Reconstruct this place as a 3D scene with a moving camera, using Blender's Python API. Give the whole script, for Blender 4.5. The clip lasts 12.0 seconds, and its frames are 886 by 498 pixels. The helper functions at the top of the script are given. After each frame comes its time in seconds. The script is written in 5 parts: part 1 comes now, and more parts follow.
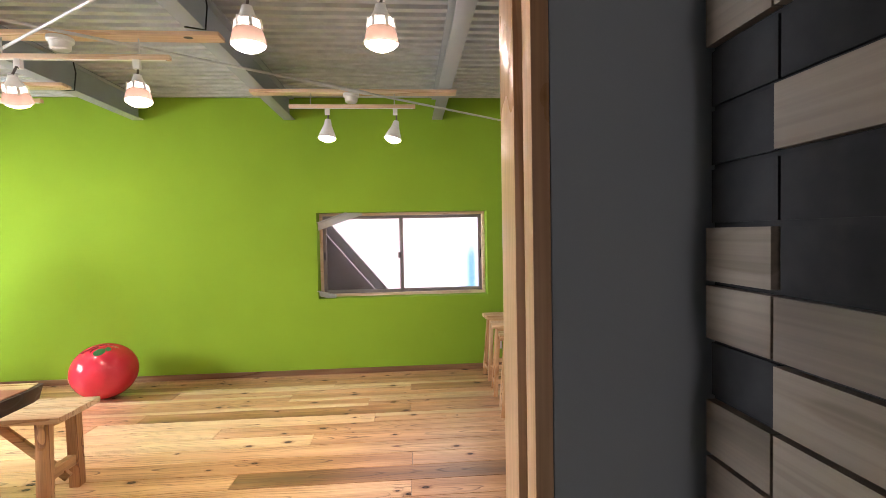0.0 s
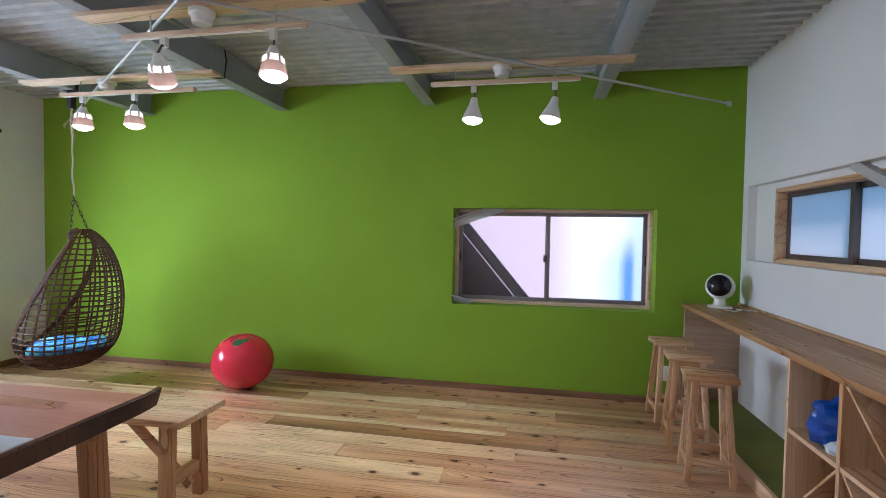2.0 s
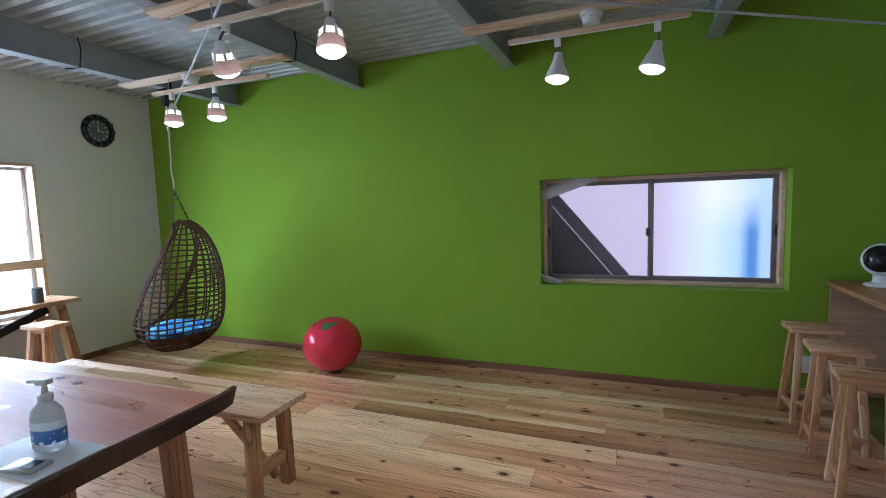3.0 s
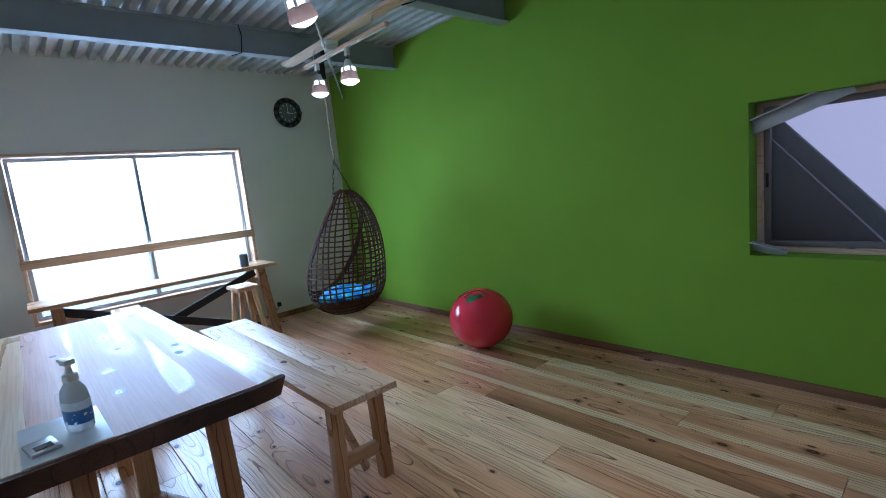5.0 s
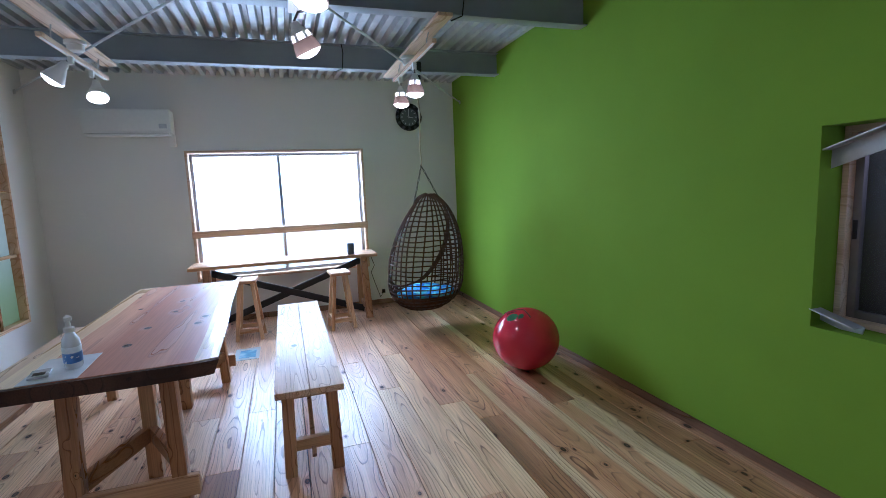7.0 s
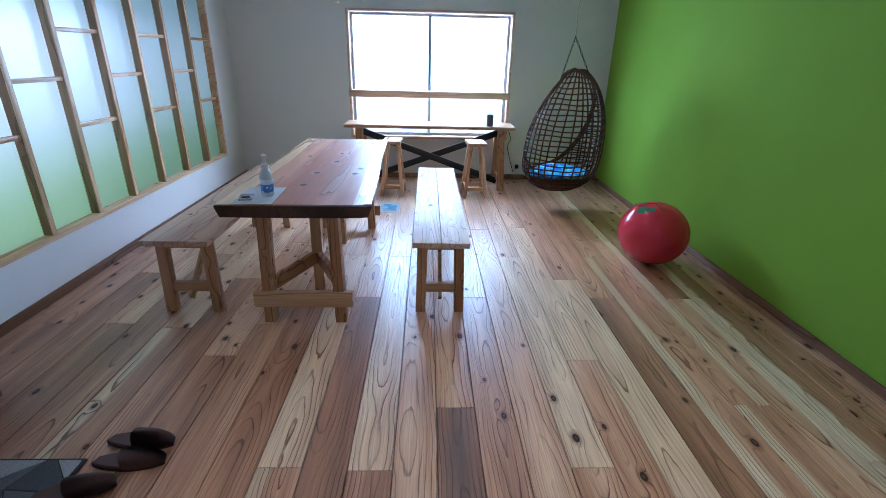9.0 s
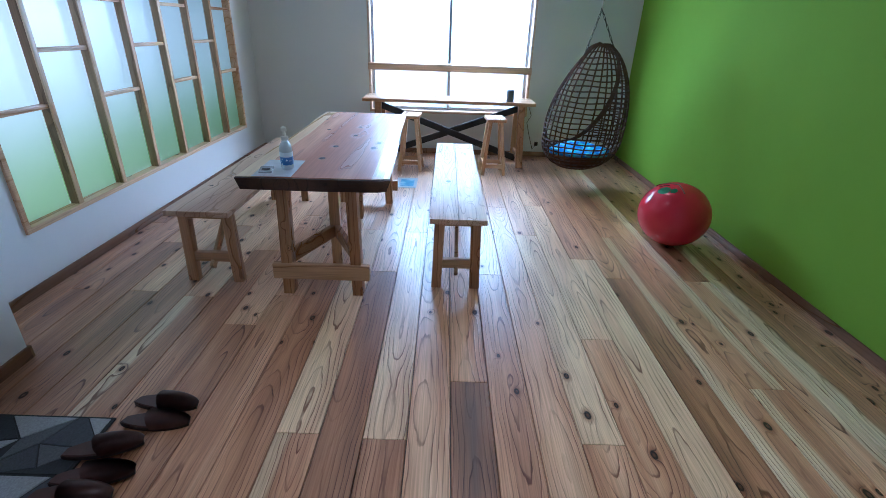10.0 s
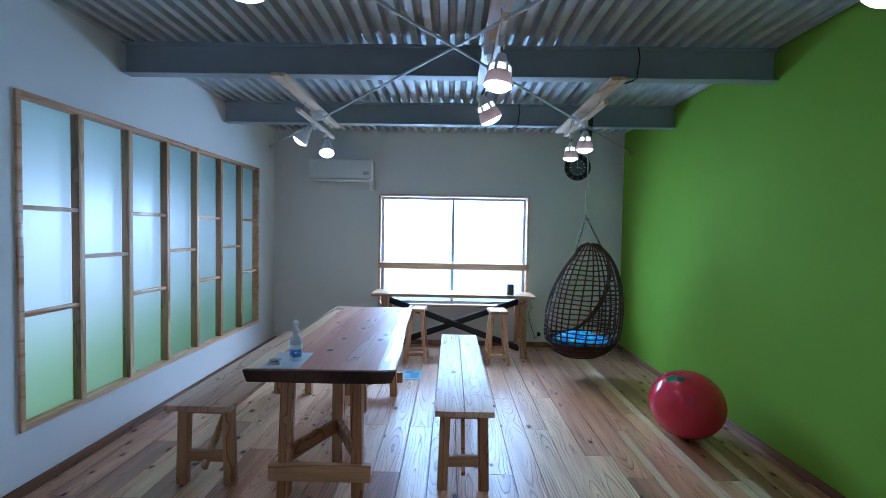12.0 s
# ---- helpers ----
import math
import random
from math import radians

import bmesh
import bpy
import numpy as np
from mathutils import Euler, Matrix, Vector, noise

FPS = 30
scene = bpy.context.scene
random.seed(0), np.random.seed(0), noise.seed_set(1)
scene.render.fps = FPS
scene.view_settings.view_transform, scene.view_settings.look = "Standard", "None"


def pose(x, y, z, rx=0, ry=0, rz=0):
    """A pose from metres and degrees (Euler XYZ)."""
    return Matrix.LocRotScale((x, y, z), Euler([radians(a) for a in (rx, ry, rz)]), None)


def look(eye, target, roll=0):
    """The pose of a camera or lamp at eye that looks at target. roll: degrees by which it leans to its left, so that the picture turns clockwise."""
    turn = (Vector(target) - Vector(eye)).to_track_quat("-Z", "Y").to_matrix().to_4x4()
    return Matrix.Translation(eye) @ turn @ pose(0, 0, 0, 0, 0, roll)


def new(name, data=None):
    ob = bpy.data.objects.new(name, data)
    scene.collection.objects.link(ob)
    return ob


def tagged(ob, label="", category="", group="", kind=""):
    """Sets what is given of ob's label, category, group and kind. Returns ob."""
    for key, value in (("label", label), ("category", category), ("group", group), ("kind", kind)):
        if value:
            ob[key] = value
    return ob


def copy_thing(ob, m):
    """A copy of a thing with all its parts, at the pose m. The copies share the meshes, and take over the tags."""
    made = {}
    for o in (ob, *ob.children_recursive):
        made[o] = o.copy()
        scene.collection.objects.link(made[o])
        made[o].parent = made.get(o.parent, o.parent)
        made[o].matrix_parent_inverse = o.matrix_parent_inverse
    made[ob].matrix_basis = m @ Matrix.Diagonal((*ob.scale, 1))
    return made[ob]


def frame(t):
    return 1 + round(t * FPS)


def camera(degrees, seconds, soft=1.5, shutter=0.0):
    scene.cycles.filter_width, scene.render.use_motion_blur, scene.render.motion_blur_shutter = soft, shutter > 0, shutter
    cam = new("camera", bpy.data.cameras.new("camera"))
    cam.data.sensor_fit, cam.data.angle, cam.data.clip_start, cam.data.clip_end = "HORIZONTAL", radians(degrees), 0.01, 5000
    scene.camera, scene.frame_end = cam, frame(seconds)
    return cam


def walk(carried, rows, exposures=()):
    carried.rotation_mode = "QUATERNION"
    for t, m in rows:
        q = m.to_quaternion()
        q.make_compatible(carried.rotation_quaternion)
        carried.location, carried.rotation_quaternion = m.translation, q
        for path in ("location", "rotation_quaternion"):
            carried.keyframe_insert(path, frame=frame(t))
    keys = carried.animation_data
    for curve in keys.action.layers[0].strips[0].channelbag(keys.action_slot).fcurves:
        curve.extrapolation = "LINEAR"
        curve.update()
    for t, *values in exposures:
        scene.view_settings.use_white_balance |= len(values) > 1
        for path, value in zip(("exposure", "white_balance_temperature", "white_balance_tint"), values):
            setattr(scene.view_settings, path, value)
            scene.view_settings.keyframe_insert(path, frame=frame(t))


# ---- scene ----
cam = camera(86.5, 12.0, soft=0.55)
PATH = [
    (0, (0.171, 0.233, 1.343), (0.319, 2.227, 1.279), -1.1),
    (0.5, (0.144, 0.448, 1.361), (0.01, 2.442, 1.295), 0.6),
    (1, (0.041, 0.666, 1.352), (-0.222, 2.648, 1.307), 1.8),
    (1.5, (-0.014, 0.77, 1.373), (-0.356, 2.741, 1.335), 1.5),
    (2, (-0.018, 0.824, 1.344), (-0.394, 2.787, 1.279), 0.9),
    (2.5, (0.001, 0.956, 1.366), (-0.509, 2.887, 1.261), -0.8),
    (3, (-0.023, 1.093, 1.394), (-0.77, 2.939, 1.209), -1.9),
    (3.5, (-0.016, 1.196, 1.361), (-0.949, 2.951, 1.136), -2.4),
    (3.7, (-0.021, 1.234, 1.349), (-1.011, 2.957, 1.117), -2.7),
    (5.3, (0.155, 2.042, 1.318), (-1.414, 3.254, 1.048), -5.8),
    (5.5, (0.192, 2.165, 1.316), (-1.419, 3.324, 1.061), -5.4),
    (6, (0.334, 2.476, 1.335), (-1.363, 3.508, 1.098), -5.2),
    (6.5, (0.538, 2.656, 1.364), (-1.272, 3.475, 1.14), -4.0),
    (7, (0.65, 2.768, 1.383), (-1.232, 3.393, 1.127), -2.4),
    (7.5, (0.759, 2.789, 1.404), (-1.161, 3.222, 1.049), -0.5),
    (7.7, (0.784, 2.788, 1.42), (-1.137, 3.145, 0.992), -0.1),
    (9.3, (0.817, 2.722, 1.414), (-1.017, 2.764, 0.616), 1.6),
    (9.5, (0.818, 2.72, 1.413), (-1.006, 2.747, 0.595), 1.7),
    (10, (0.822, 2.722, 1.415), (-0.989, 2.731, 0.565), 2.0),
    (10.5, (0.821, 2.719, 1.413), (-0.985, 2.721, 0.553), 1.9),
    (11, (0.826, 2.723, 1.409), (-1.016, 2.714, 0.63), 1.4),
    (11.5, (0.859, 2.724, 1.428), (-1.082, 2.707, 0.943), 1.2),
    (12, (0.9, 2.723, 1.426), (-1.098, 2.691, 1.352), 1.0),
]
# the camera settles darker and cooler as it turns to the bright windows
EXPOSURES = [(0, 2.02, 7300, 31), (1, 1.44, 6300, 26), (2, 1.10, 5900, 26), (2.5, 1.02, 5800, 26), (3.5, 0.38, 5200, 21), (5.5, 0.22, 4820, 17), (7, 0.46, 5080, 24), (7.5, 0.48, 5100, 25), (9.5, 0.54, 4720, 18), (11, 0.52, 4620, 16), (12, 0.25, 4520, 15)]
walk(cam, [(t, look(eye, target, roll)) for t, eye, target, roll in PATH], EXPOSURES)

# ---- world and sun ----
world = bpy.data.worlds.new("sky")
scene.world = world
world.use_nodes = True
wn = world.node_tree.nodes
sky = wn.new("ShaderNodeTexSky")
sky.sky_type, sky.sun_disc = "NISHITA", False
sky.sun_elevation, sky.sun_rotation = radians(50), radians(250)
world.node_tree.links.new(sky.outputs["Color"], wn["Background"].inputs["Color"])
wn["Background"].inputs["Strength"].default_value = 0.08
sun = new("sun", bpy.data.lights.new("sun", "SUN"))
sun.data.energy, sun.data.angle, sun.data.color = 1.0, radians(15), (1.0, 0.96, 0.9)
sun.matrix_world = look((0, 0, 20), (-5, 8, 0))
LAMP_WATTS = 16.0
LAMP_GLOW = 14.0
GLOW_WEST, GLOW_SOUTH, GLOW_NORTH, GLOW_EAST, GLOW_ENTRY = 22.0, 0.95, 0.5, 0.27, 0.34

# ---- the room in metres ----
WEST, EAST, SOUTH, NORTH, DECK = -5.0, 1.57, 0.50, 4.85, 2.66
ENTRY_AT = (0.034, 0.03, 0.0)
BEAMS = (-3.72, -2.306, -0.93, 0.48)
SOFFIT = DECK - 0.205


# ---- materials ----
def material(name, rough=0.5, metal=0.0, colour=(0.8, 0.8, 0.8)):
    m = bpy.data.materials.new(name)
    m.use_nodes = True
    b = m.node_tree.nodes["Principled BSDF"]
    b.inputs["Base Color"].default_value = (*colour, 1)
    b.inputs["Roughness"].default_value, b.inputs["Metallic"].default_value = rough, metal
    return m, m.node_tree, b


def node(tree, kind, **values):
    n = tree.nodes.new(kind)
    for key, value in values.items():
        n.inputs[key].default_value = value
    return n


def ramp(tree, source, *stops):
    r = tree.nodes.new("ShaderNodeValToRGB")
    e = r.color_ramp.elements
    while len(e) < len(stops):
        e.new(0.5)
    for el, (p, c) in zip(e, stops):
        el.position, el.color = p, (*c, 1)
    tree.links.new(source, r.inputs["Fac"])
    return r.outputs["Color"]


def blend(tree, a, b, fac, kind="MIX"):
    m = tree.nodes.new("ShaderNodeMix")
    m.data_type, m.blend_type = "RGBA", kind
    for socket, value in (("Factor", fac), ("A", a), ("B", b)):
        pin = [i for i in m.inputs if i.name == socket and (i.type == "RGBA" or socket == "Factor" and i.type == "VALUE")][0]
        if isinstance(value, bpy.types.NodeSocket):
            tree.links.new(value, pin)
        else:
            pin.default_value = value if isinstance(value, (int, float)) else (*value, 1)
    return [o for o in m.outputs if o.type == "RGBA"][0]


def arith(tree, op, a, b=0.0):
    m = tree.nodes.new("ShaderNodeMath")
    m.operation = op
    for pin, value in zip(m.inputs, (a, b)):
        if isinstance(value, bpy.types.NodeSocket):
            tree.links.new(value, pin)
        else:
            pin.default_value = value
    return m.outputs[0]


def coords(tree, scale=(1, 1, 1), shift=None, kind="Object"):
    c = tree.nodes.new("ShaderNodeTexCoord").outputs[kind]
    m = node(tree, "ShaderNodeMapping", Scale=scale)
    tree.links.new(c, m.inputs["Vector"])
    if shift is not None:
        mul = tree.nodes.new("ShaderNodeVectorMath")
        mul.operation = "SCALE"
        mul.inputs[0].default_value = (37.0, 23.0, 11.0)
        tree.links.new(shift, mul.inputs["Scale"])
        tree.links.new(mul.outputs[0], m.inputs["Location"])
    return m.outputs["Vector"]


def noise_of(tree, vector, scale, detail=3.0, rough=0.5):
    n = node(tree, "ShaderNodeTexNoise", Scale=scale, Detail=detail, Roughness=rough)
    tree.links.new(vector, n.inputs["Vector"])
    return n.outputs["Fac"]


def bump(tree, bsdf, height, strength=0.2, distance=0.002):
    b = node(tree, "ShaderNodeBump", Strength=strength, Distance=distance)
    tree.links.new(height, b.inputs["Height"])
    tree.links.new(b.outputs["Normal"], bsdf.inputs["Normal"])


def paint(name, colour, rough=0.75, dirt=0.08, relief=0.25, grain=260.0):
    """Wall paint or paper: faint cloudy tone, fine relief."""
    m, t, b = material(name, rough)
    v = coords(t)
    cloud = noise_of(t, v, 1.3, 4)
    low = tuple(c * (1 - dirt) for c in colour)
    t.links.new(ramp(t, cloud, (0.3, low), (0.7, colour)), b.inputs["Base Color"])
    b.inputs["Specular IOR Level"].default_value = 0.15
    bump(t, b, noise_of(t, v, grain, 2), relief, 0.001)
    return m


def wood(name, pale, mid, dark, axis="x", rough=0.4, rings=9.0, knots=0.5, relief=0.35, wide=7.0, coat=0.0, satin=0.25, knot_size=0.066):
    """Softwood: growth rings as drawn-out contours along the axis, fine streaks, knots."""
    m, t, b = material(name, rough)
    info = t.nodes.new("ShaderNodeObjectInfo")
    stretch = {"x": (0.55, wide, wide), "y": (wide, 0.55, wide), "z": (wide, wide, 0.55)}[axis]
    fine = {"x": (3.0, 160, 160), "y": (160, 3.0, 160), "z": (160, 160, 3.0)}[axis]
    knot = {"x": (3.0, 4.2, 4.2), "y": (4.2, 3.0, 4.2), "z": (13, 13, 8)}[axis]
    v = coords(t, stretch, info.outputs["Random"])
    warp = noise_of(t, coords(t, (9, 9, 9)), 1.0, 3)
    field = noise_of(t, v, 1.0, 1.2, 0.4)
    kv = coords(t, knot, info.outputs["Random"])
    vor = node(t, "ShaderNodeTexVoronoi", Scale=1.0, Randomness=1.0)
    vor.voronoi_dimensions = "3D" if axis == "z" else "2D"
    t.links.new(kv, vor.inputs["Vector"])
    near = arith(t, "SUBTRACT", 1.0, vor.outputs["Distance"])
    pull = arith(t, "POWER", arith(t, "MAXIMUM", near, 0.0), 6.0)
    field = arith(t, "ADD", arith(t, "ADD", field, arith(t, "MULTIPLY", pull, 0.35 * knots)), arith(t, "MULTIPLY", warp, 0.03))
    saw = arith(t, "FRACT", arith(t, "MULTIPLY", field, rings))
    streak = noise_of(t, coords(t, fine, info.outputs["Random"]), 1.0, 2)
    lean = tuple(0.75 * p + 0.25 * q for p, q in zip(pale, mid))
    colour = ramp(t, saw, (0.0, pale), (0.45, pale), (0.78, lean), (0.88, mid), (0.935, dark), (0.98, dark), (1.0, pale))
    colour = blend(t, colour, ramp(t, streak, (0.35, tuple(c * 0.62 for c in mid)), (0.6, pale)), 0.36)
    broad = noise_of(t, coords(t, {"x": (0.5, 4, 4), "y": (4, 0.5, 4), "z": (4, 4, 0.5)}[axis], info.outputs["Random"]), 1.0, 2)
    colour = blend(t, colour, blend(t, colour, mid, 0.8, "MULTIPLY"), ramp(t, broad, (0.42, (0, 0, 0)), (0.58, (0.75, 0.75, 0.75))))
    rare = node(t, "ShaderNodeSeparateColor")
    t.links.new(vor.outputs["Color"], rare.inputs[0])
    some = arith(t, "LESS_THAN", rare.outputs[0], knots)
    spot = arith(t, "MULTIPLY", some, ramp_value(t, arith(t, "ADD", vor.outputs["Distance"], arith(t, "MULTIPLY", rare.outputs[1], 0.6 * knot_size)), knot_size, knot_size + 0.014))
    colour = blend(t, colour, tuple(c * 0.09 for c in mid), spot)
    t.links.new(colour, b.inputs["Base Color"])
    t.links.new(ramp(t, saw, (0.0, (rough,) * 3), (0.6, (rough,) * 3), (0.9, (rough * 0.5,) * 3), (1.0, (rough,) * 3)), b.inputs["Roughness"])
    b.inputs["Specular IOR Level"].default_value = 0.3 if coat else 0.5
    b.inputs["Coat Weight"].default_value, b.inputs["Coat Roughness"].default_value = coat, satin
    if coat:
        t.links.new(arith(t, "MULTIPLY", arith(t, "SUBTRACT", 1.0, spot), coat), b.inputs["Coat Weight"])
    bump(t, b, saw, relief, 0.0015)
    return m


def cedar_floor():
    """Flat-sawn cedar boards. The object's colour says: red how dark the heartwood is, green and blue how wide the pale sapwood is
    along either edge, alpha how knotty the board is."""
    m, t, b = material("cedar floor", 0.4)
    info = t.nodes.new("ShaderNodeObjectInfo")
    pick = info.outputs["Random"]
    tone = node(t, "ShaderNodeSeparateColor")
    t.links.new(info.outputs["Color"], tone.inputs[0])
    place = node(t, "ShaderNodeSeparateXYZ")
    t.links.new(t.nodes.new("ShaderNodeTexCoord").outputs["Object"], place.inputs[0])
    x, y = arith(t, "ADD", place.outputs["X"], arith(t, "MULTIPLY", pick, 41.0)), place.outputs["Y"]

    def field(sx, sy, detail=2.0, seed=0.0):
        v = t.nodes.new("ShaderNodeCombineXYZ")
        t.links.new(arith(t, "MULTIPLY", x, sx), v.inputs[0])
        t.links.new(arith(t, "ADD", arith(t, "MULTIPLY", y, sy), arith(t, "MULTIPLY", pick, 17.0 + seed)), v.inputs[1])
        v.inputs[2].default_value = seed
        return v.outputs[0], noise_of(t, v.outputs[0], 1.0, detail)

    # distance from the log's heart, which dips below the board and wanders along it
    depth = arith(t, "ADD", arith(t, "MULTIPLY", field(1.1, 0.0, 1.0, 1.0)[1], 0.19), -0.055)
    heart = arith(t, "ADD", arith(t, "MULTIPLY", arith(t, "FRACT", arith(t, "MULTIPLY", pick, 7.3)), 0.09), 0.04)
    side = arith(t, "ADD", arith(t, "SUBTRACT", y, heart), arith(t, "MULTIPLY", field(2.4, 0.0, 1.0, 2.0)[1], 0.03))
    radius = arith(t, "SQRT", arith(t, "ADD", arith(t, "MULTIPLY", side, side), arith(t, "MULTIPLY", depth, depth)))
    radius = arith(t, "ADD", radius, arith(t, "MULTIPLY", field(7.0, 26.0, 2.0, 3.0)[1], 0.011))
    spots = node(t, "ShaderNodeTexVoronoi", Scale=1.0, Randomness=1.0)
    spots.voronoi_dimensions = "2D"
    t.links.new(field(4.0, 7.0, 1.0, 4.0)[0], spots.inputs["Vector"])
    far = spots.outputs["Distance"]
    dice = node(t, "ShaderNodeSeparateColor")
    t.links.new(spots.outputs["Color"], dice.inputs[0])
    some = arith(t, "LESS_THAN", dice.outputs[0], info.outputs["Alpha"])
    bend = arith(t, "MULTIPLY", some, arith(t, "POWER", arith(t, "MAXIMUM", arith(t, "SUBTRACT", 1.0, arith(t, "MULTIPLY", far, 2.2)), 0.0), 3.0))
    radius = arith(t, "ADD", radius, arith(t, "MULTIPLY", bend, 0.035))
    ring = arith(t, "FRACT", arith(t, "MULTIPLY", radius, 62.0))
    late = ramp(t, ring, (0.0, (0.0,) * 3), (0.50, (0.05,) * 3), (0.80, (0.25,) * 3), (0.89, (1.0,) * 3), (0.95, (1.0,) * 3), (1.0, (0.0,) * 3))
    shade = arith(t, "ADD", tone.outputs[0], arith(t, "MULTIPLY", arith(t, "SUBTRACT", field(0.8, 11.0, 2.0, 9.0)[1], 0.5), 0.75))
    heartwood = ramp(t, shade, (0.0, (0.87, 0.66, 0.41)), (0.25, (0.83, 0.56, 0.34)), (0.45, (0.70, 0.40, 0.22)), (0.65, (0.47, 0.24, 0.12)), (0.85, (0.28, 0.145, 0.075)), (1.0, (0.16, 0.10, 0.065)))
    across = arith(t, "ADD", arith(t, "MULTIPLY", y, 6.0), arith(t, "MULTIPLY", arith(t, "SUBTRACT", field(1.6, 0.0, 2.0, 5.0)[1], 0.5), 0.28))
    low = ramp_value(t, arith(t, "SUBTRACT", across, tone.outputs[1]), -0.16, -0.04)
    high = ramp_value(t, arith(t, "SUBTRACT", arith(t, "SUBTRACT", 1.0, across), tone.outputs[2]), -0.16, -0.04)
    colour = blend(t, heartwood, (0.84, 0.68, 0.45), arith(t, "MAXIMUM", low, high))
    grain = field(3.0, 170.0, 2.0, 6.0)[1]
    colour = blend(t, colour, ramp(t, grain, (0.32, (0.72, 0.66, 0.60)), (0.62, (1.06, 1.06, 1.06))), 0.8, "MULTIPLY")
    cloud = field(0.9, 7.0, 2.0, 7.0)[1]
    colour = blend(t, colour, ramp(t, cloud, (0.35, (0.74, 0.64, 0.56)), (0.6, (1.04, 1.04, 1.04))), 0.75, "MULTIPLY")
    strong = arith(t, "MULTIPLY", late, ramp(t, field(2.2, 9.0, 2.0, 8.0)[1], (0.38, (0.14,) * 3), (0.60, (1.0,) * 3)))
    colour = blend(t, colour, blend(t, colour, (0.27, 0.15, 0.095), 1.0, "MULTIPLY"), strong)
    size = arith(t, "ADD", arith(t, "MULTIPLY", dice.outputs[1], 0.06), 0.045)
    rim = arith(t, "DIVIDE", far, size)
    knot = arith(t, "MULTIPLY", some, ramp_value(t, rim, 0.85, 1.15))
    halo = arith(t, "MULTIPLY", some, ramp_value(t, rim, 1.2, 2.4))
    colour = blend(t, colour, blend(t, colour, (0.52, 0.34, 0.24), 1.0, "MULTIPLY"), arith(t, "MULTIPLY", halo, 0.8))
    colour = blend(t, colour, blend(t, (0.022, 0.014, 0.012), (0.12, 0.05, 0.03), ramp_value(t, rim, 0.2, 0.6)), knot)
    t.links.new(colour, b.inputs["Base Color"])
    b.inputs["Specular IOR Level"].default_value = 0.3
    b.inputs["Coat Roughness"].default_value = 0.33
    t.links.new(arith(t, "MULTIPLY", arith(t, "SUBTRACT", 1.0, knot), 0.8), b.inputs["Coat Weight"])
    bump(t, b, late, 0.7, 0.0015)
    return m


def ramp_value(tree, source, near, far):
    """1 below near, 0 above far."""
    n = node(tree, "ShaderNodeMapRange", **{"From Min": near, "From Max": far, "To Min": 1.0, "To Max": 0.0})
    tree.links.new(source, n.inputs["Value"])
    return n.outputs[0]


def plain(name, colour, rough=0.5, metal=0.0, speck=0.12, scale=30.0):
    m, t, b = material(name, rough, metal)
    f = noise_of(t, coords(t), scale, 4)
    t.links.new(ramp(t, f, (0.3, tuple(c * (1 - speck) for c in colour)), (0.7, colour)), b.inputs["Base Color"])
    t.links.new(ramp(t, f, (0.3, (rough * 0.85,) * 3), (0.7, (min(1, rough * 1.15),) * 3)), b.inputs["Roughness"])
    return m


def glow(name, colour, strength):
    m, t, b = material(name)
    b.inputs["Base Color"].default_value = (0, 0, 0, 1)
    b.inputs["Emission Color"].default_value = (*colour, 1)
    b.inputs["Emission Strength"].default_value = strength
    return m


def daylight(name, strength, axis, *stops, along=(), low=()):
    """Glowing backdrop for blurred daylight beyond a window or an added fill, by height or by length."""
    m, t, b = material(name)
    b.inputs["Base Color"].default_value = (0, 0, 0, 1)
    s = t.nodes.new("ShaderNodeSeparateXYZ")
    t.links.new(coords(t, kind="Generated"), s.inputs[0])
    colour = ramp(t, s.outputs[axis], *stops)
    if along:
        colour = blend(t, colour, ramp(t, s.outputs["X"], *along), 1.0, "MULTIPLY")
    if low:
        colour = blend(t, ramp(t, s.outputs["X"], *low), colour, ramp(t, s.outputs["Z"], (0.44, (0, 0, 0)), (0.60, (1, 1, 1))))
    t.links.new(colour, b.inputs["Emission Color"])
    b.inputs["Emission Strength"].default_value = strength
    return m


def frosted(name, clear, tint=(0.95, 0.97, 0.97), gloss=0.06):
    """Obscured glass: part scatters, part passes straight, a little gloss."""
    m = bpy.data.materials.new(name)
    m.use_nodes = True
    t = m.node_tree
    t.nodes.remove(t.nodes["Principled BSDF"])
    tl = node(t, "ShaderNodeBsdfTranslucent", Color=(*tint, 1))
    tp = node(t, "ShaderNodeBsdfTransparent", Color=(*tint, 1))
    gl = node(t, "ShaderNodeBsdfGlossy", Roughness=0.25)
    a = node(t, "ShaderNodeMixShader", Fac=clear)
    t.links.new(tl.outputs[0], a.inputs[1]), t.links.new(tp.outputs[0], a.inputs[2])
    c = node(t, "ShaderNodeMixShader", Fac=gloss)
    t.links.new(a.outputs[0], c.inputs[1]), t.links.new(gl.outputs[0], c.inputs[2])
    t.links.new(c.outputs[0], t.nodes["Material Output"].inputs["Surface"])
    bp = node(t, "ShaderNodeBump", Strength=0.2, Distance=0.001)
    t.links.new(noise_of(t, coords(t), 220, 1), bp.inputs["Height"])
    for s in (tl, gl):
        t.links.new(bp.outputs[0], s.inputs["Normal"])
    return m


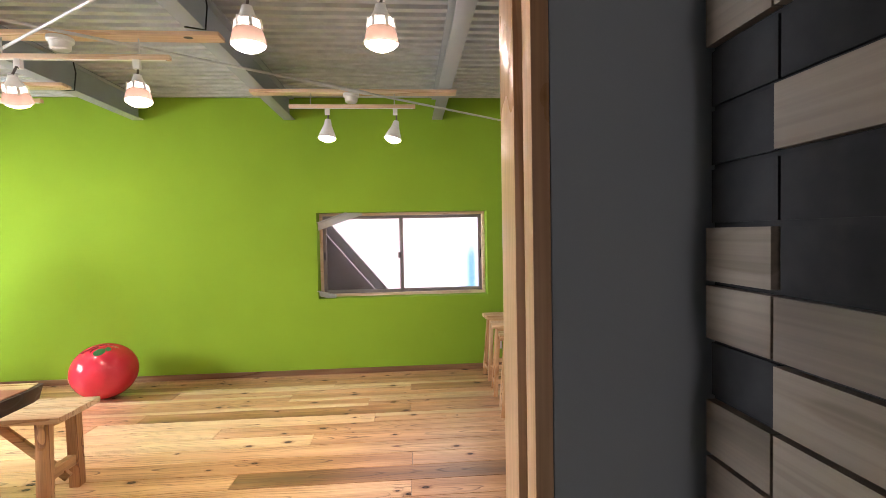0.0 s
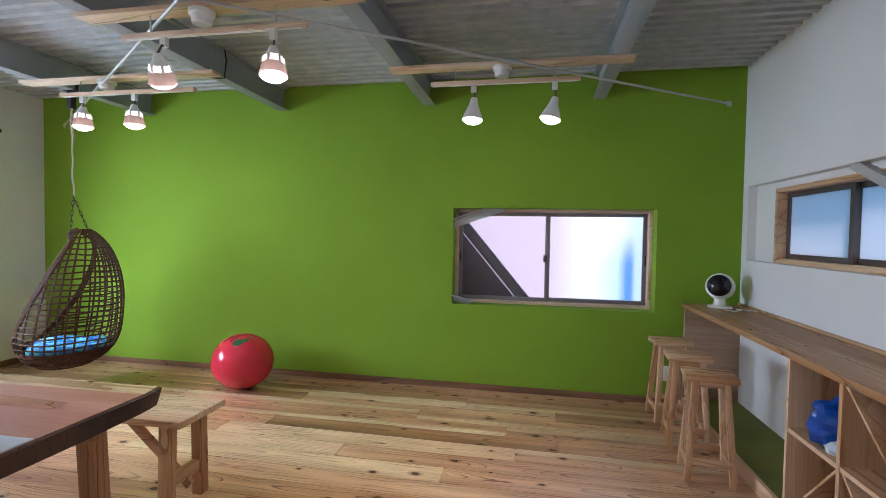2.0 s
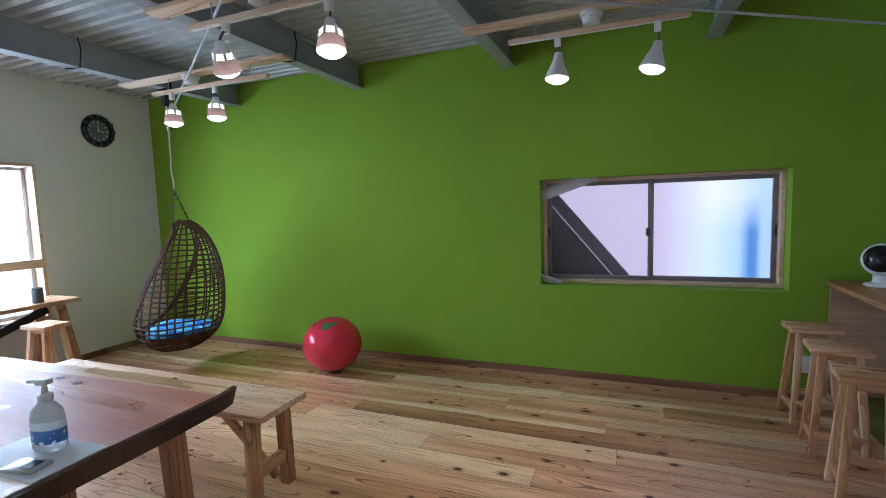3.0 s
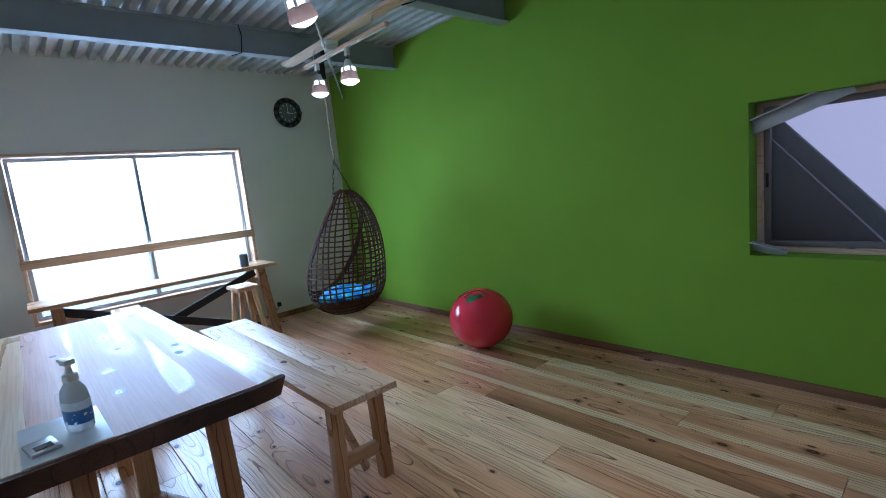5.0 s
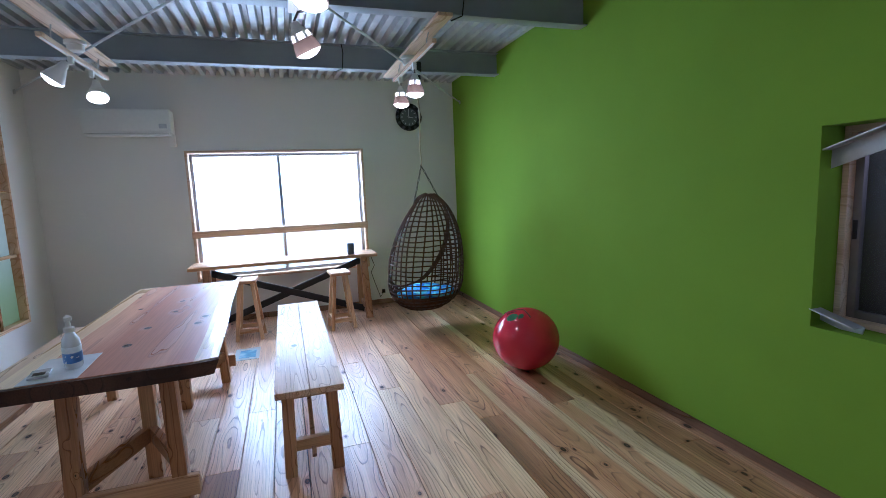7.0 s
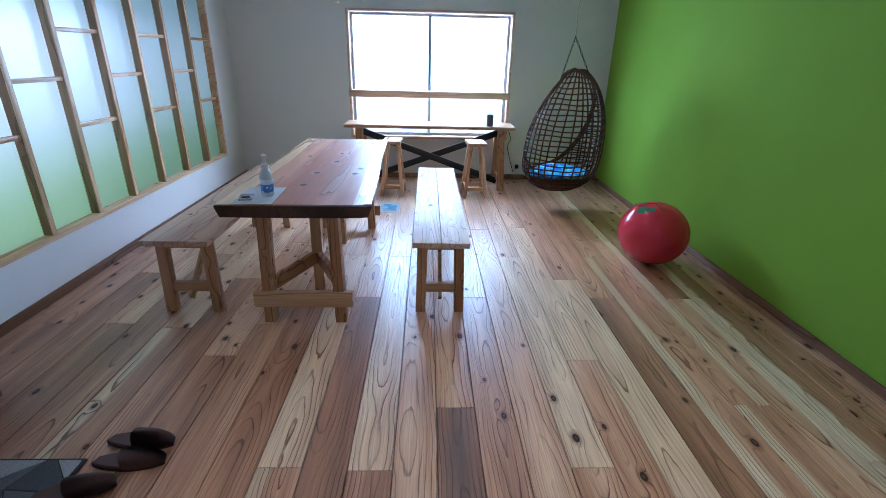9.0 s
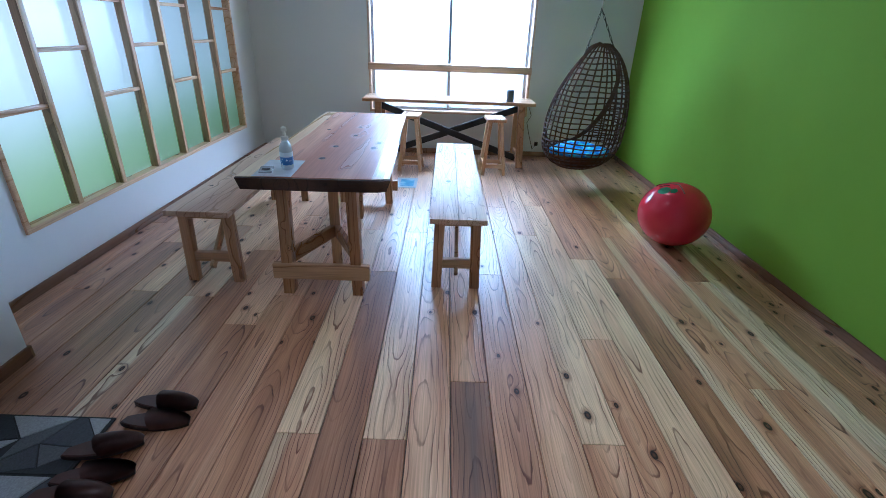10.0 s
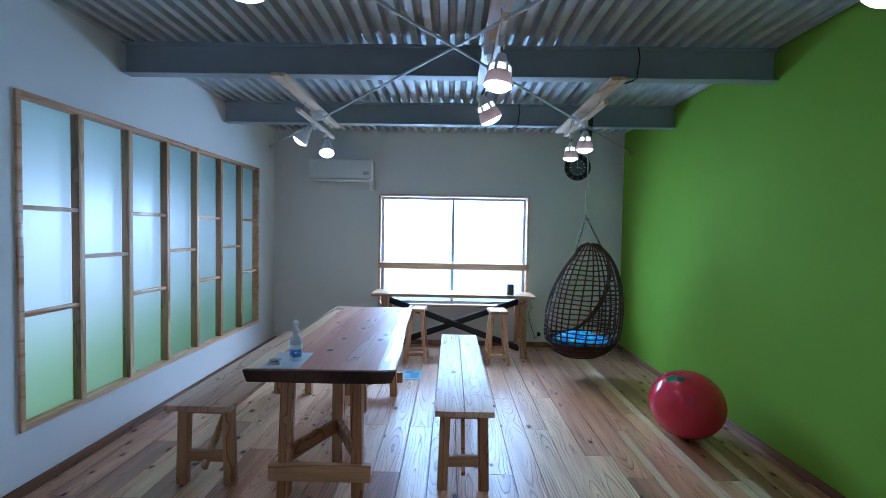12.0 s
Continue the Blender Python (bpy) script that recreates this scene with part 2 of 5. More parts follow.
WHITE = paint("white wall paper", (0.78, 0.77, 0.74), 0.8, 0.04)
GREEN = paint("green wall paint", (0.215, 0.375, 0.028), 0.85, 0.10, 0.2)
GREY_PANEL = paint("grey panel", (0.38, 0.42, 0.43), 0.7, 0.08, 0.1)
CEDAR = cedar_floor()
SLAB = wood("slab table top", (0.66, 0.35, 0.22), (0.55, 0.26, 0.15), (0.40, 0.17, 0.09), "x", 0.52, 2.5, 0.8, 0.15, 9.0, coat=0.22, satin=0.46, knot_size=0.10)
SAP = wood("sapwood edge", (0.84, 0.68, 0.46), (0.74, 0.56, 0.35), (0.56, 0.38, 0.20), "x", 0.35, 5, 0.1, 0.2)
BARK = wood("dark slab edge", (0.10, 0.05, 0.03), (0.06, 0.03, 0.018), (0.03, 0.015, 0.01), "x", 0.6, 8, 0.1, 0.4)
BENCH = wood("bench board", (0.86, 0.66, 0.45), (0.66, 0.43, 0.25), (0.42, 0.23, 0.11), "x", 0.5, 14, 0.25, 1.0, 8.0, coat=0.35, satin=0.45)
RED_BENCH = wood("reddish bench board", (0.66, 0.42, 0.26), (0.52, 0.30, 0.17), (0.34, 0.17, 0.08), "x", 0.45, 7, 0.3, 0.5, 8.0, coat=0.9, satin=0.34)
POST = wood("furniture post", (0.66, 0.40, 0.20), (0.48, 0.25, 0.11), (0.18, 0.07, 0.03), "z", 0.5, 7, 0.8)
RAILX = wood("furniture rail x", (0.62, 0.38, 0.19), (0.46, 0.25, 0.11), (0.24, 0.11, 0.05), "x", 0.5, 5, 0.3)
RAILY = wood("furniture rail y", (0.62, 0.38, 0.19), (0.46, 0.25, 0.11), (0.24, 0.11, 0.05), "y", 0.5, 5, 0.0)
PINE_X = wood("pale pine x", (0.74, 0.50, 0.30), (0.64, 0.39, 0.20), (0.50, 0.27, 0.12), "x", 0.45, 5, 0.15)
PINE_Y = wood("pale pine y", (0.74, 0.50, 0.30), (0.64, 0.39, 0.20), (0.50, 0.27, 0.12), "y", 0.45, 5, 0.15)
PEACH_Y = wood("pale peach pine y", (0.84, 0.66, 0.50), (0.76, 0.56, 0.40), (0.62, 0.42, 0.28), "y", 0.45, 5, 0.1)
PEACH_X = wood("pale peach pine x", (0.84, 0.66, 0.50), (0.76, 0.56, 0.40), (0.62, 0.42, 0.28), "x", 0.45, 5, 0.1)
PINE_Z = wood("pale pine z", (0.74, 0.50, 0.30), (0.64, 0.39, 0.20), (0.50, 0.27, 0.12), "z", 0.45, 5, 0.15)
BASE = wood("baseboard wood", (0.34, 0.19, 0.10), (0.27, 0.14, 0.07), (0.18, 0.09, 0.04), "x", 0.5, 4, 0.1)
PLY = wood("plywood", (0.50, 0.34, 0.22), (0.44, 0.28, 0.17), (0.36, 0.22, 0.12), "x", 0.55, 4, 0.0, 0.1, 3.0)
COUNTER = wood("counter board", (0.60, 0.36, 0.17), (0.50, 0.27, 0.12), (0.32, 0.15, 0.06), "y", 0.5, 6, 0.0, 0.15, 12.0)
OLIVE = plain("olive green covering", (0.16, 0.19, 0.02), 0.7, 0.0, 0.2, 12.0)
ROUGH_SHADED = wood("rough batten with side shade", (0.42, 0.28, 0.16), (0.32, 0.20, 0.11), (0.20, 0.12, 0.06), "z", 0.7, 6, 0.2)
STEEL = plain("grey painted steel", (0.34, 0.37, 0.39), 0.5, 0.0, 0.1, 6.0)
DECKING = plain("zinc steel deck", (0.58, 0.59, 0.59), 0.5, 0.3, 0.25, 9.0)
ROD = plain("painted steel rod", (0.55, 0.56, 0.56), 0.4, 0.3)
ALU = plain("bronze aluminium", (0.14, 0.12, 0.11), 0.4, 0.6)
ALU_MAUVE = plain("mauve grey aluminium", (0.26, 0.23, 0.23), 0.4, 0.5)
ALU_PALE = plain("grey aluminium", (0.42, 0.42, 0.43), 0.4, 0.6)
CONCRETE = plain("grey concrete slab", (0.16, 0.15, 0.14), 0.85, 0.0, 0.3, 5.0)
STRINGER = plain("weathered steel stringer", (0.09, 0.082, 0.08), 0.6)
BLACK = plain("black painted wood", (0.018, 0.017, 0.02), 0.5)
WHITE_PLASTIC = plain("white plastic", (0.80, 0.79, 0.76), 0.35, 0.0, 0.04)
BLACK_PLASTIC = plain("black plastic", (0.01, 0.01, 0.012), 0.18)
CANE = plain("dark brown cane", (0.085, 0.036, 0.017), 0.7, 0.0, 0.5, 60.0)
CANE.node_tree.nodes["Principled BSDF"].inputs["Specular IOR Level"].default_value = 0.2
FROST = frosted("frosted glass", 0.0)
FROST_WEST = frosted("obscured window glass", 0.8)
FROST_NORTH = frosted("patterned window glass", 0.96, (0.95, 0.95, 0.97), 0.025)
LAMP_FACE = glow("lit lamp lens", (1.0, 0.93, 0.82), LAMP_GLOW)
DAY_WEST = daylight("west daylight", GLOW_WEST, "Z", (0.0, (0.020, 0.030, 0.032)), (0.30, (0.026, 0.036, 0.037)), (0.40, (0.034, 0.044, 0.046)), (0.50, (0.30, 0.40, 0.46)), (0.7, (0.76, 0.91, 1.0)), (1.0, (0.76, 0.91, 1.0)))
DAY_SOUTH = daylight("south daylight", GLOW_SOUTH, "Z", (0.0, (0.16, 0.27, 0.07)), (0.24, (0.26, 0.42, 0.14)), (0.38, (0.72, 0.80, 0.76)), (0.58, (0.88, 0.92, 0.92)), (0.70, (0.26, 0.38, 0.34)), (1.0, (0.07, 0.12, 0.10)), along=((0.1, (0.30, 0.34, 0.30)), (0.45, (0.52, 0.57, 0.55)), (0.75, (0.95, 0.95, 0.95)), (1.0, (1.0, 1.0, 1.0))))
NORTH_WALL = ((0.0, (0.80, 0.72, 0.80)), (0.53, (0.95, 0.84, 0.90)), (0.61, (1.1, 1.15, 1.2)))
DAY_NORTH = daylight("north daylight", GLOW_NORTH, "X", *NORTH_WALL, (0.68, (1.45, 1.5, 1.5)), (0.75, (1.2, 1.35, 1.4)), (0.82, (0.8, 1.1, 1.3)), (1.0, (0.9, 1.2, 1.3)),
                     low=(*NORTH_WALL, (0.68, (1.1, 1.35, 1.45)), (0.755, (0.75, 1.1, 1.35)), (0.785, (0.10, 0.40, 0.85)), (0.80, (0.14, 0.42, 0.85)), (0.815, (0.7, 1.0, 1.25)), (1.0, (0.8, 1.1, 1.3))))
FILL_ENTRY = daylight("entrance fill glow", GLOW_ENTRY, "Z", (0.0, (0.6, 0.68, 0.72)), (1.0, (0.9, 0.96, 1.0)))
DAY_EAST = daylight("east daylight", GLOW_EAST, "Z", (0.0, (0.30, 0.62, 0.90)), (1.0, (0.40, 0.76, 1.1)))


# ---- building helpers ----
def box(bm, lo, hi, m=None, bevel=0.0):
    """A box between two corners, turned by m, its edges worn by bevel."""
    lo, hi = Vector(lo), Vector(hi)
    c, s = (lo + hi) / 2, hi - lo
    made = bmesh.ops.create_cube(bm, size=1.0, matrix=(m or Matrix()) @ Matrix.Translation(c) @ Matrix.Diagonal((*s, 1)))["verts"]
    if bevel:
        edges = list({e for v in made for e in v.link_edges})
        bmesh.ops.bevel(bm, geom=edges, offset=bevel, segments=2, affect="EDGES", profile=0.6)
    return bm


def beam_between(bm, a, b, w, h, up=(0, 0, 1), bevel=0.003):
    """A square bar from a to b, w across and h high."""
    a, b = Vector(a), Vector(b)
    d = (b - a).normalized()
    side = d.cross(Vector(up)).normalized()
    top = side.cross(d)
    m = Matrix((side, d, top)).transposed().to_4x4()
    m.translation = a
    return box(bm, (-w / 2, 0, -h / 2), (w / 2, (b - a).length, h / 2), m, bevel)


def tube(bm, points, r, sides=8, closed=False):
    """A round rod along points; r is one radius or one for each point."""
    pts = [Vector(p) for p in points]
    n = len(pts)
    rads = r if isinstance(r, (list, tuple)) else [r] * n
    rings, side = [], None
    for i, p in enumerate(pts):
        a = pts[i - 1] if i or closed else p
        b = pts[(i + 1) % n] if i < n - 1 or closed else p
        d = (b - a).normalized()
        if side is None:
            side = d.orthogonal().normalized()
        side = (side - d * side.dot(d)).normalized()
        up = d.cross(side)
        rings.append([bm.verts.new(p + rads[i] * (math.cos(k * math.tau / sides) * side + math.sin(k * math.tau / sides) * up)) for k in range(sides)])
    for i in range(n if closed else n - 1):
        p, q = rings[i], rings[(i + 1) % n]
        for k in range(sides):
            f = bm.faces.new((p[k], p[(k + 1) % sides], q[(k + 1) % sides], q[k]))
            f.smooth = True
    if not closed:
        bm.faces.new(rings[0][::-1]), bm.faces.new(rings[-1])
    return bm


def lathe(bm, profile, m=None, sides=32):
    """A turned body from (radius, height) pairs."""
    m = m or Matrix()
    rings = []
    for r, z in profile:
        if r < 1e-5:
            rings.append([bm.verts.new(m @ Vector((0, 0, z)))])
        else:
            rings.append([bm.verts.new(m @ Vector((r * math.cos(k * math.tau / sides), r * math.sin(k * math.tau / sides), z))) for k in range(sides)])
    for p, q in zip(rings, rings[1:]):
        for k in range(sides):
            a, b, c, d = p[k % len(p)], p[(k + 1) % len(p)], q[(k + 1) % len(q)], q[k % len(q)]
            ring = [v for i, v in enumerate((a, b, c, d)) if v not in (a, b, c, d)[:i]]
            if len(ring) > 2:
                bm.faces.new(ring).smooth = True
    return bm


def mesh_of(name, bm, mat):
    bmesh.ops.recalc_face_normals(bm, faces=bm.faces)
    me = bpy.data.meshes.new(name)
    bm.to_mesh(me)
    bm.free()
    me.set_sharp_from_angle(angle=radians(38))
    me.materials.append(mat)
    return me


def part(name, bm, mat, parent, label=""):
    ob = new(name, mesh_of(name, bm, mat))
    ob.parent = parent
    return tagged(ob, label)


def solid(name, bm, mat, label="", category="", kind="", group=""):
    """A thing or piece of the setting made of one mesh."""
    return tagged(new(name, mesh_of(name, bm, mat)), label, category, group, kind)


def base(name, at, label, category, group="", kind="", turn=0.0):
    """The empty at a thing's foot, which carries its parts."""
    ob = new(name)
    ob.empty_display_size = 0.1
    ob.matrix_world = pose(*at, 0, 0, turn)
    return tagged(ob, label, category, group, kind)


def bm_new():
    return bmesh.new()


def boxes(*pairs, bevel=0.0):
    bm = bmesh.new()
    for lo, hi in pairs:
        box(bm, lo, hi, None, bevel)
    return bm


# ---- floor slab, walls, ceiling ----
floor = solid("floor", boxes(((-5.3, -2.2, -0.2), (2.2, 5.3, -0.022))), CONCRETE, "cedar plank floor of the room", "floor", "structure")
NW = dict(x0=-0.703, x1=0.952, z0=0.736, z1=1.568)
solid("wall_north", boxes(((-5.15, NORTH, 0), (NW["x0"], NORTH + 0.24, 2.9)), ((NW["x1"], NORTH, 0), (1.8, NORTH + 0.24, 2.9)),
      ((NW["x0"], NORTH, 0), (NW["x1"], NORTH + 0.24, NW["z0"])), ((NW["x0"], NORTH, NW["z1"]), (NW["x1"], NORTH + 0.24, 2.9))), GREEN,
      "bright green painted plaster wall", "wall", "structure")
WW = dict(y0=1.818, y1=3.698, z0=0.48, z1=1.884)
solid("wall_west", boxes(((WEST - 0.15, 0.35, 0), (WEST, WW["y0"], 2.9)), ((WEST - 0.15, WW["y1"], 0), (WEST, NORTH, 2.9)),
      ((WEST - 0.15, WW["y0"], 0), (WEST, WW["y1"], WW["z0"])), ((WEST - 0.15, WW["y0"], WW["z1"]), (WEST, WW["y1"], 2.9))), WHITE,
      "white papered wall with a wide window", "wall", "structure")
SW = dict(x0=-4.502, x1=-1.470, z0=0.339, z1=2.114)
solid("wall_south", boxes(((WEST, 0.35, 0), (SW["x0"], SOUTH, 2.9)), ((SW["x1"], 0.35, 0), (-0.89, SOUTH, 2.9)),
      ((SW["x0"], 0.35, 0), (SW["x1"], SOUTH, SW["z0"])), ((SW["x0"], 0.35, SW["z1"]), (SW["x1"], SOUTH, 2.9))), WHITE,
      "white papered wall with a lattice window", "wall", "structure")
EW = dict(y0=2.45, y1=4.76, z0=1.178, z1=1.735)
solid("wall_east", boxes(((EAST, -2.0, 0), (EAST + 0.2, EW["y0"], 2.9)), ((EAST, EW["y1"], 0), (EAST + 0.2, NORTH, 2.9)),
      ((EAST, EW["y0"], 0), (EAST + 0.2, EW["y1"], EW["z0"])), ((EAST, EW["y0"], EW["z1"]), (EAST + 0.2, EW["y1"], 2.9))), WHITE,
      "white papered wall with a niche window", "wall", "structure")
solid("wall_entry_side", boxes(((-0.89, 0.66, 0), (-0.50, 0.875, 2.9)), ((-0.89, 0.36, 0), (-0.70, 0.66, 2.9)), ((-0.50, 0.66, 2.12), (0.36, 0.875, 2.9))), WHITE,
      "white papered wall beside and above the door", "wall", "structure")
closet = solid("wall_closet", boxes(((0.40, 0.70, 0), (0.52, 1.40, 2.9)), ((0.52, 1.28, 0), (EAST, 1.40, 2.9))), WHITE, "white papered partition", "wall", "structure")
# the south end is unseen; its opening is added to let light in
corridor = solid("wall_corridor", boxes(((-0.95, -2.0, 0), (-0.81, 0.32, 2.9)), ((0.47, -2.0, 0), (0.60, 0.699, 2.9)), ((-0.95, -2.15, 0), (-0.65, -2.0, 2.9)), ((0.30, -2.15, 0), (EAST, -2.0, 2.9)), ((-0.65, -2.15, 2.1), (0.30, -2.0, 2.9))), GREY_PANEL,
      "grey entrance corridor wall, its unseen end opened for light", "wall", "structure")
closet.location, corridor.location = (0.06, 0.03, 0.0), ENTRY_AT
solid("ceiling_entry", boxes(((-0.95, -2.1, 2.45), (0.6, 0.66, 2.6))), WHITE, "plain entrance ceiling", "ceiling", "structure")

deck = bmesh.new()
PITCH, DROP = 0.0975, 0.05
y, k, line = SOUTH - 0.2, 0, []
while y < NORTH + 0.2:
    line += [(y, DECK), (y + 0.044, DECK), (y + 0.056, DECK + DROP), (y + PITCH - 0.012, DECK + DROP)]
    y += PITCH
rows_a = [deck.verts.new((WEST - 0.15, a, z)) for a, z in line]
rows_b = [deck.verts.new((EAST + 0.2, a, z)) for a, z in line]
for i in range(len(line) - 1):
    deck.faces.new((rows_a[i], rows_a[i + 1], rows_b[i + 1], rows_b[i]))
box(deck, (WEST - 0.15, 0.2, DECK + 0.075), (EAST + 0.2, 5.1, DECK + 0.25))
solid("ceiling", deck, DECKING, "corrugated zinc steel deck ceiling", "ceiling", "structure")

for x in BEAMS:
    b = bmesh.new()
    z0 = SOFFIT
    box(b, (x - 0.05, SOUTH, z0), (x + 0.05, NORTH, z0 + 0.008), None, 0.001)
    box(b, (x - 0.05, SOUTH, DECK - 0.009), (x + 0.05, NORTH, DECK - 0.001), None, 0.001)
    box(b, (x - 0.003, SOUTH, z0 + 0.008), (x + 0.003, NORTH, DECK - 0.009))
    beam = base("steel_beam", (0, 0, 0), "grey painted steel ceiling beam", "beam", "ceiling beams", "structure")
    part("girder", b, STEEL, beam)

# baseboards, each a strip on its wall
def baseboard(lo, hi, label="brown wooden baseboard"):
    solid("baseboard", boxes((lo, hi), bevel=0.002), BASE, label, "baseboard", "structure")


baseboard((WEST, NORTH - 0.012, 0), (1.12, NORTH, 0.052), "brown wooden baseboard under the green wall")
baseboard((WEST, SOUTH, 0), (WEST + 0.012, NORTH - 0.012, 0.06))
baseboard((WEST + 0.012, SOUTH, 0), (-0.90, SOUTH + 0.012, 0.06))
baseboard((-0.89, 0.875, 0), (-0.50, 0.887, 0.06))
baseboard((-0.902, SOUTH + 0.012, 0), (-0.89, 0.887, 0.06))

# ---- daylight beyond the windows, and an added glow at the entrance ----
def backdrop(name, corners, mat):
    bm = bmesh.new()
    bm.faces.new([bm.verts.new(c) for c in corners])
    solid(name, bm, mat, "pale glowing sheet for the light outside", "backdrop", "structure")


backdrop("backdrop_west", ((-5.75, 0.6, -0.3), (-5.75, 4.9, -0.3), (-5.75, 4.9, 2.9), (-5.75, 0.6, 2.9)), DAY_WEST)
backdrop("backdrop_south", ((-5.1, 0.20, 0.05), (-1.0, 0.20, 0.05), (-1.0, 0.20, 2.5), (-5.1, 0.20, 2.5)), DAY_SOUTH)
backdrop("backdrop_north", ((-1.3, 5.75, 0.2), (1.5, 5.75, 0.2), (1.5, 5.75, 2.2), (-1.3, 5.75, 2.2)), DAY_NORTH)
# no source known here: a glowing sheet added to brighten the corridor
backdrop("backdrop_entry", ((-1.2, -2.6, -0.1), (0.9, -2.6, -0.1), (0.9, -2.6, 2.4), (-1.2, -2.6, 2.4)), FILL_ENTRY)
backdrop("backdrop_east", ((2.25, 2.0, 0.6), (2.25, 5.2, 0.6), (2.25, 5.2, 2.3), (2.25, 2.0, 2.3)), DAY_EAST)


def pane(name, lo, hi, mat, parent, shades=False):
    ob = part(name, boxes((lo, hi)), mat, parent)
    ob.visible_shadow = shades
    return ob


def ring_x(bm, x0, x1, y0, y1, z0, z1, w):
    """A rectangular frame in a wall that runs along y."""
    box(bm, (x0, y0, z0), (x1, y0 + w, z1), None, 0.002), box(bm, (x0, y1 - w, z0), (x1, y1, z1), None, 0.002)
    box(bm, (x0, y0 + w, z0), (x1, y1 - w, z0 + w), None, 0.002), box(bm, (x0, y0 + w, z1 - w), (x1, y1 - w, z1), None, 0.002)
    return bm


def ring_y(bm, y0, y1, x0, x1, z0, z1, w):
    """A rectangular frame in a wall that runs along x."""
    box(bm, (x0, y0, z0), (x0 + w, y1, z1), None, 0.002), box(bm, (x1 - w, y0, z0), (x1, y1, z1), None, 0.002)
    box(bm, (x0 + w, y0, z0), (x1 - w, y1, z0 + w), None, 0.002), box(bm, (x0 + w, y0, z1 - w), (x1 - w, y1, z1), None, 0.002)
    return bm


# west window: wooden casing, two sliding aluminium sashes, a wooden guard rail
w1 = base("window_1", (0, 0, 0), "wide sliding window with pale wooden casing and guard rail", "window", kind="structure")
part("window_frame", ring_x(bm_new(), WEST - 0.14, WEST + 0.012, WW["y0"], WW["y1"], WW["z0"], WW["z1"], 0.028), PEACH_Y, w1, "pale wooden casing")
ym = (WW["y0"] + WW["y1"]) / 2 - 0.01
for y0, y1, x in ((WW["y0"] + 0.03, ym + 0.02, WEST - 0.085), (ym - 0.02, WW["y1"] - 0.03, WEST - 0.115)):
    sash = part("sash", ring_x(bm_new(), x - 0.013, x + 0.013, y0, y1, WW["z0"] + 0.03, WW["z1"] - 0.03, 0.032), ALU_PALE, w1, "grey aluminium sash")
    pane("pane", (x - 0.003, y0 + 0.03, WW["z0"] + 0.06), (x + 0.003, y1 - 0.03, WW["z1"] - 0.06), FROST_WEST, sash)
part("latch", boxes(((WEST - 0.072, ym - 0.012, 1.13), (WEST - 0.055, ym + 0.012, 1.20)), ((WEST - 0.06, ym - 0.03, 1.15), (WEST - 0.045, ym + 0.004, 1.165)), bevel=0.003), ALU_PALE, w1)
part("guard_rail", boxes(((WEST - 0.03, WW["y0"] - 0.006, 0.952), (WEST + 0.02, WW["y1"] + 0.006, 1.03)), bevel=0.004), PEACH_Y, w1, "pale wooden guard rail")

# south window: seven tall bays of frosted glass between deep battens, staggered short rails
w2 = base("window_2", (0, 0, 0), "long frosted lattice window with deep wooden battens", "window", kind="structure")
part("window_frame", ring_y(bm_new(), SOUTH - 0.060, SOUTH + 0.014, SW["x0"], SW["x1"], SW["z0"], SW["z1"], 0.030), PINE_X, w2, "pale wooden outer frame")
bay = (SW["x1"] - SW["x0"]) / 7
for i in range(7):
    x1 = SW["x1"] - i * bay
    if i:
        # side shade is in the dark rough wood; the pale strip paints the lit front
        bat = part("batten", boxes(((x1 - 0.015, SOUTH - 0.052, SW["z0"] + 0.03), (x1 + 0.015, SOUTH - 0.001, SW["z1"] - 0.03)), bevel=0.002), ROUGH_SHADED, w2, "rough upright batten, side shade in its dark tone")
        part("facing", boxes(((x1 - 0.017, SOUTH - 0.001, SW["z0"] + 0.03), (x1 + 0.017, SOUTH + 0.006, SW["z1"] - 0.03)), bevel=0.001), PINE_Z, bat, "pale strip for the batten's lit front")
    for z in ((1.515, 0.947) if i % 2 == 0 else (1.235,)):
        part("short_rail", boxes(((x1 - bay + 0.016, SOUTH - 0.05, z - 0.012), (x1 - 0.016, SOUTH - 0.005, z + 0.012)), bevel=0.002), PINE_X, w2)
    pane("pane", (x1 - bay + 0.017, SOUTH - 0.062, SW["z0"] + 0.02), (x1 - 0.017, SOUTH - 0.055, SW["z1"] - 0.02), FROST, w2, True)

# north window: set deep in the green wall, two sliding sashes
w3 = base("window_3", (0, 0, 0), "sliding window with bronze sashes set deep in the green wall", "window", kind="structure")
part("window_frame", ring_y(bm_new(), NORTH + 0.135, NORTH + 0.239, NW["x0"] + 0.001, NW["x1"] - 0.001, NW["z0"] + 0.001, NW["z1"] - 0.001, 0.026), PEACH_X, w3, "pale wooden casing")
xm = 0.105
for x0, x1, y in ((NW["x0"] + 0.028, xm + 0.02, NORTH + 0.185), (xm - 0.02, NW["x1"] - 0.028, NORTH + 0.215)):
    sash = part("sash", ring_y(bm_new(), y - 0.013, y + 0.013, x0, x1, NW["z0"] + 0.028, NW["z1"] - 0.028, 0.032), ALU_MAUVE, w3, "bronze aluminium sash")
    pane("pane", (x0 + 0.024, y - 0.003, NW["z0"] + 0.060), (x1 - 0.024, y + 0.003, NW["z1"] - 0.060), FROST_NORTH, sash)
part("latch", boxes(((xm - 0.035, NORTH + 0.153, 1.11), (xm - 0.005, NORTH + 0.170, 1.17)), bevel=0.004), ALU, w3)
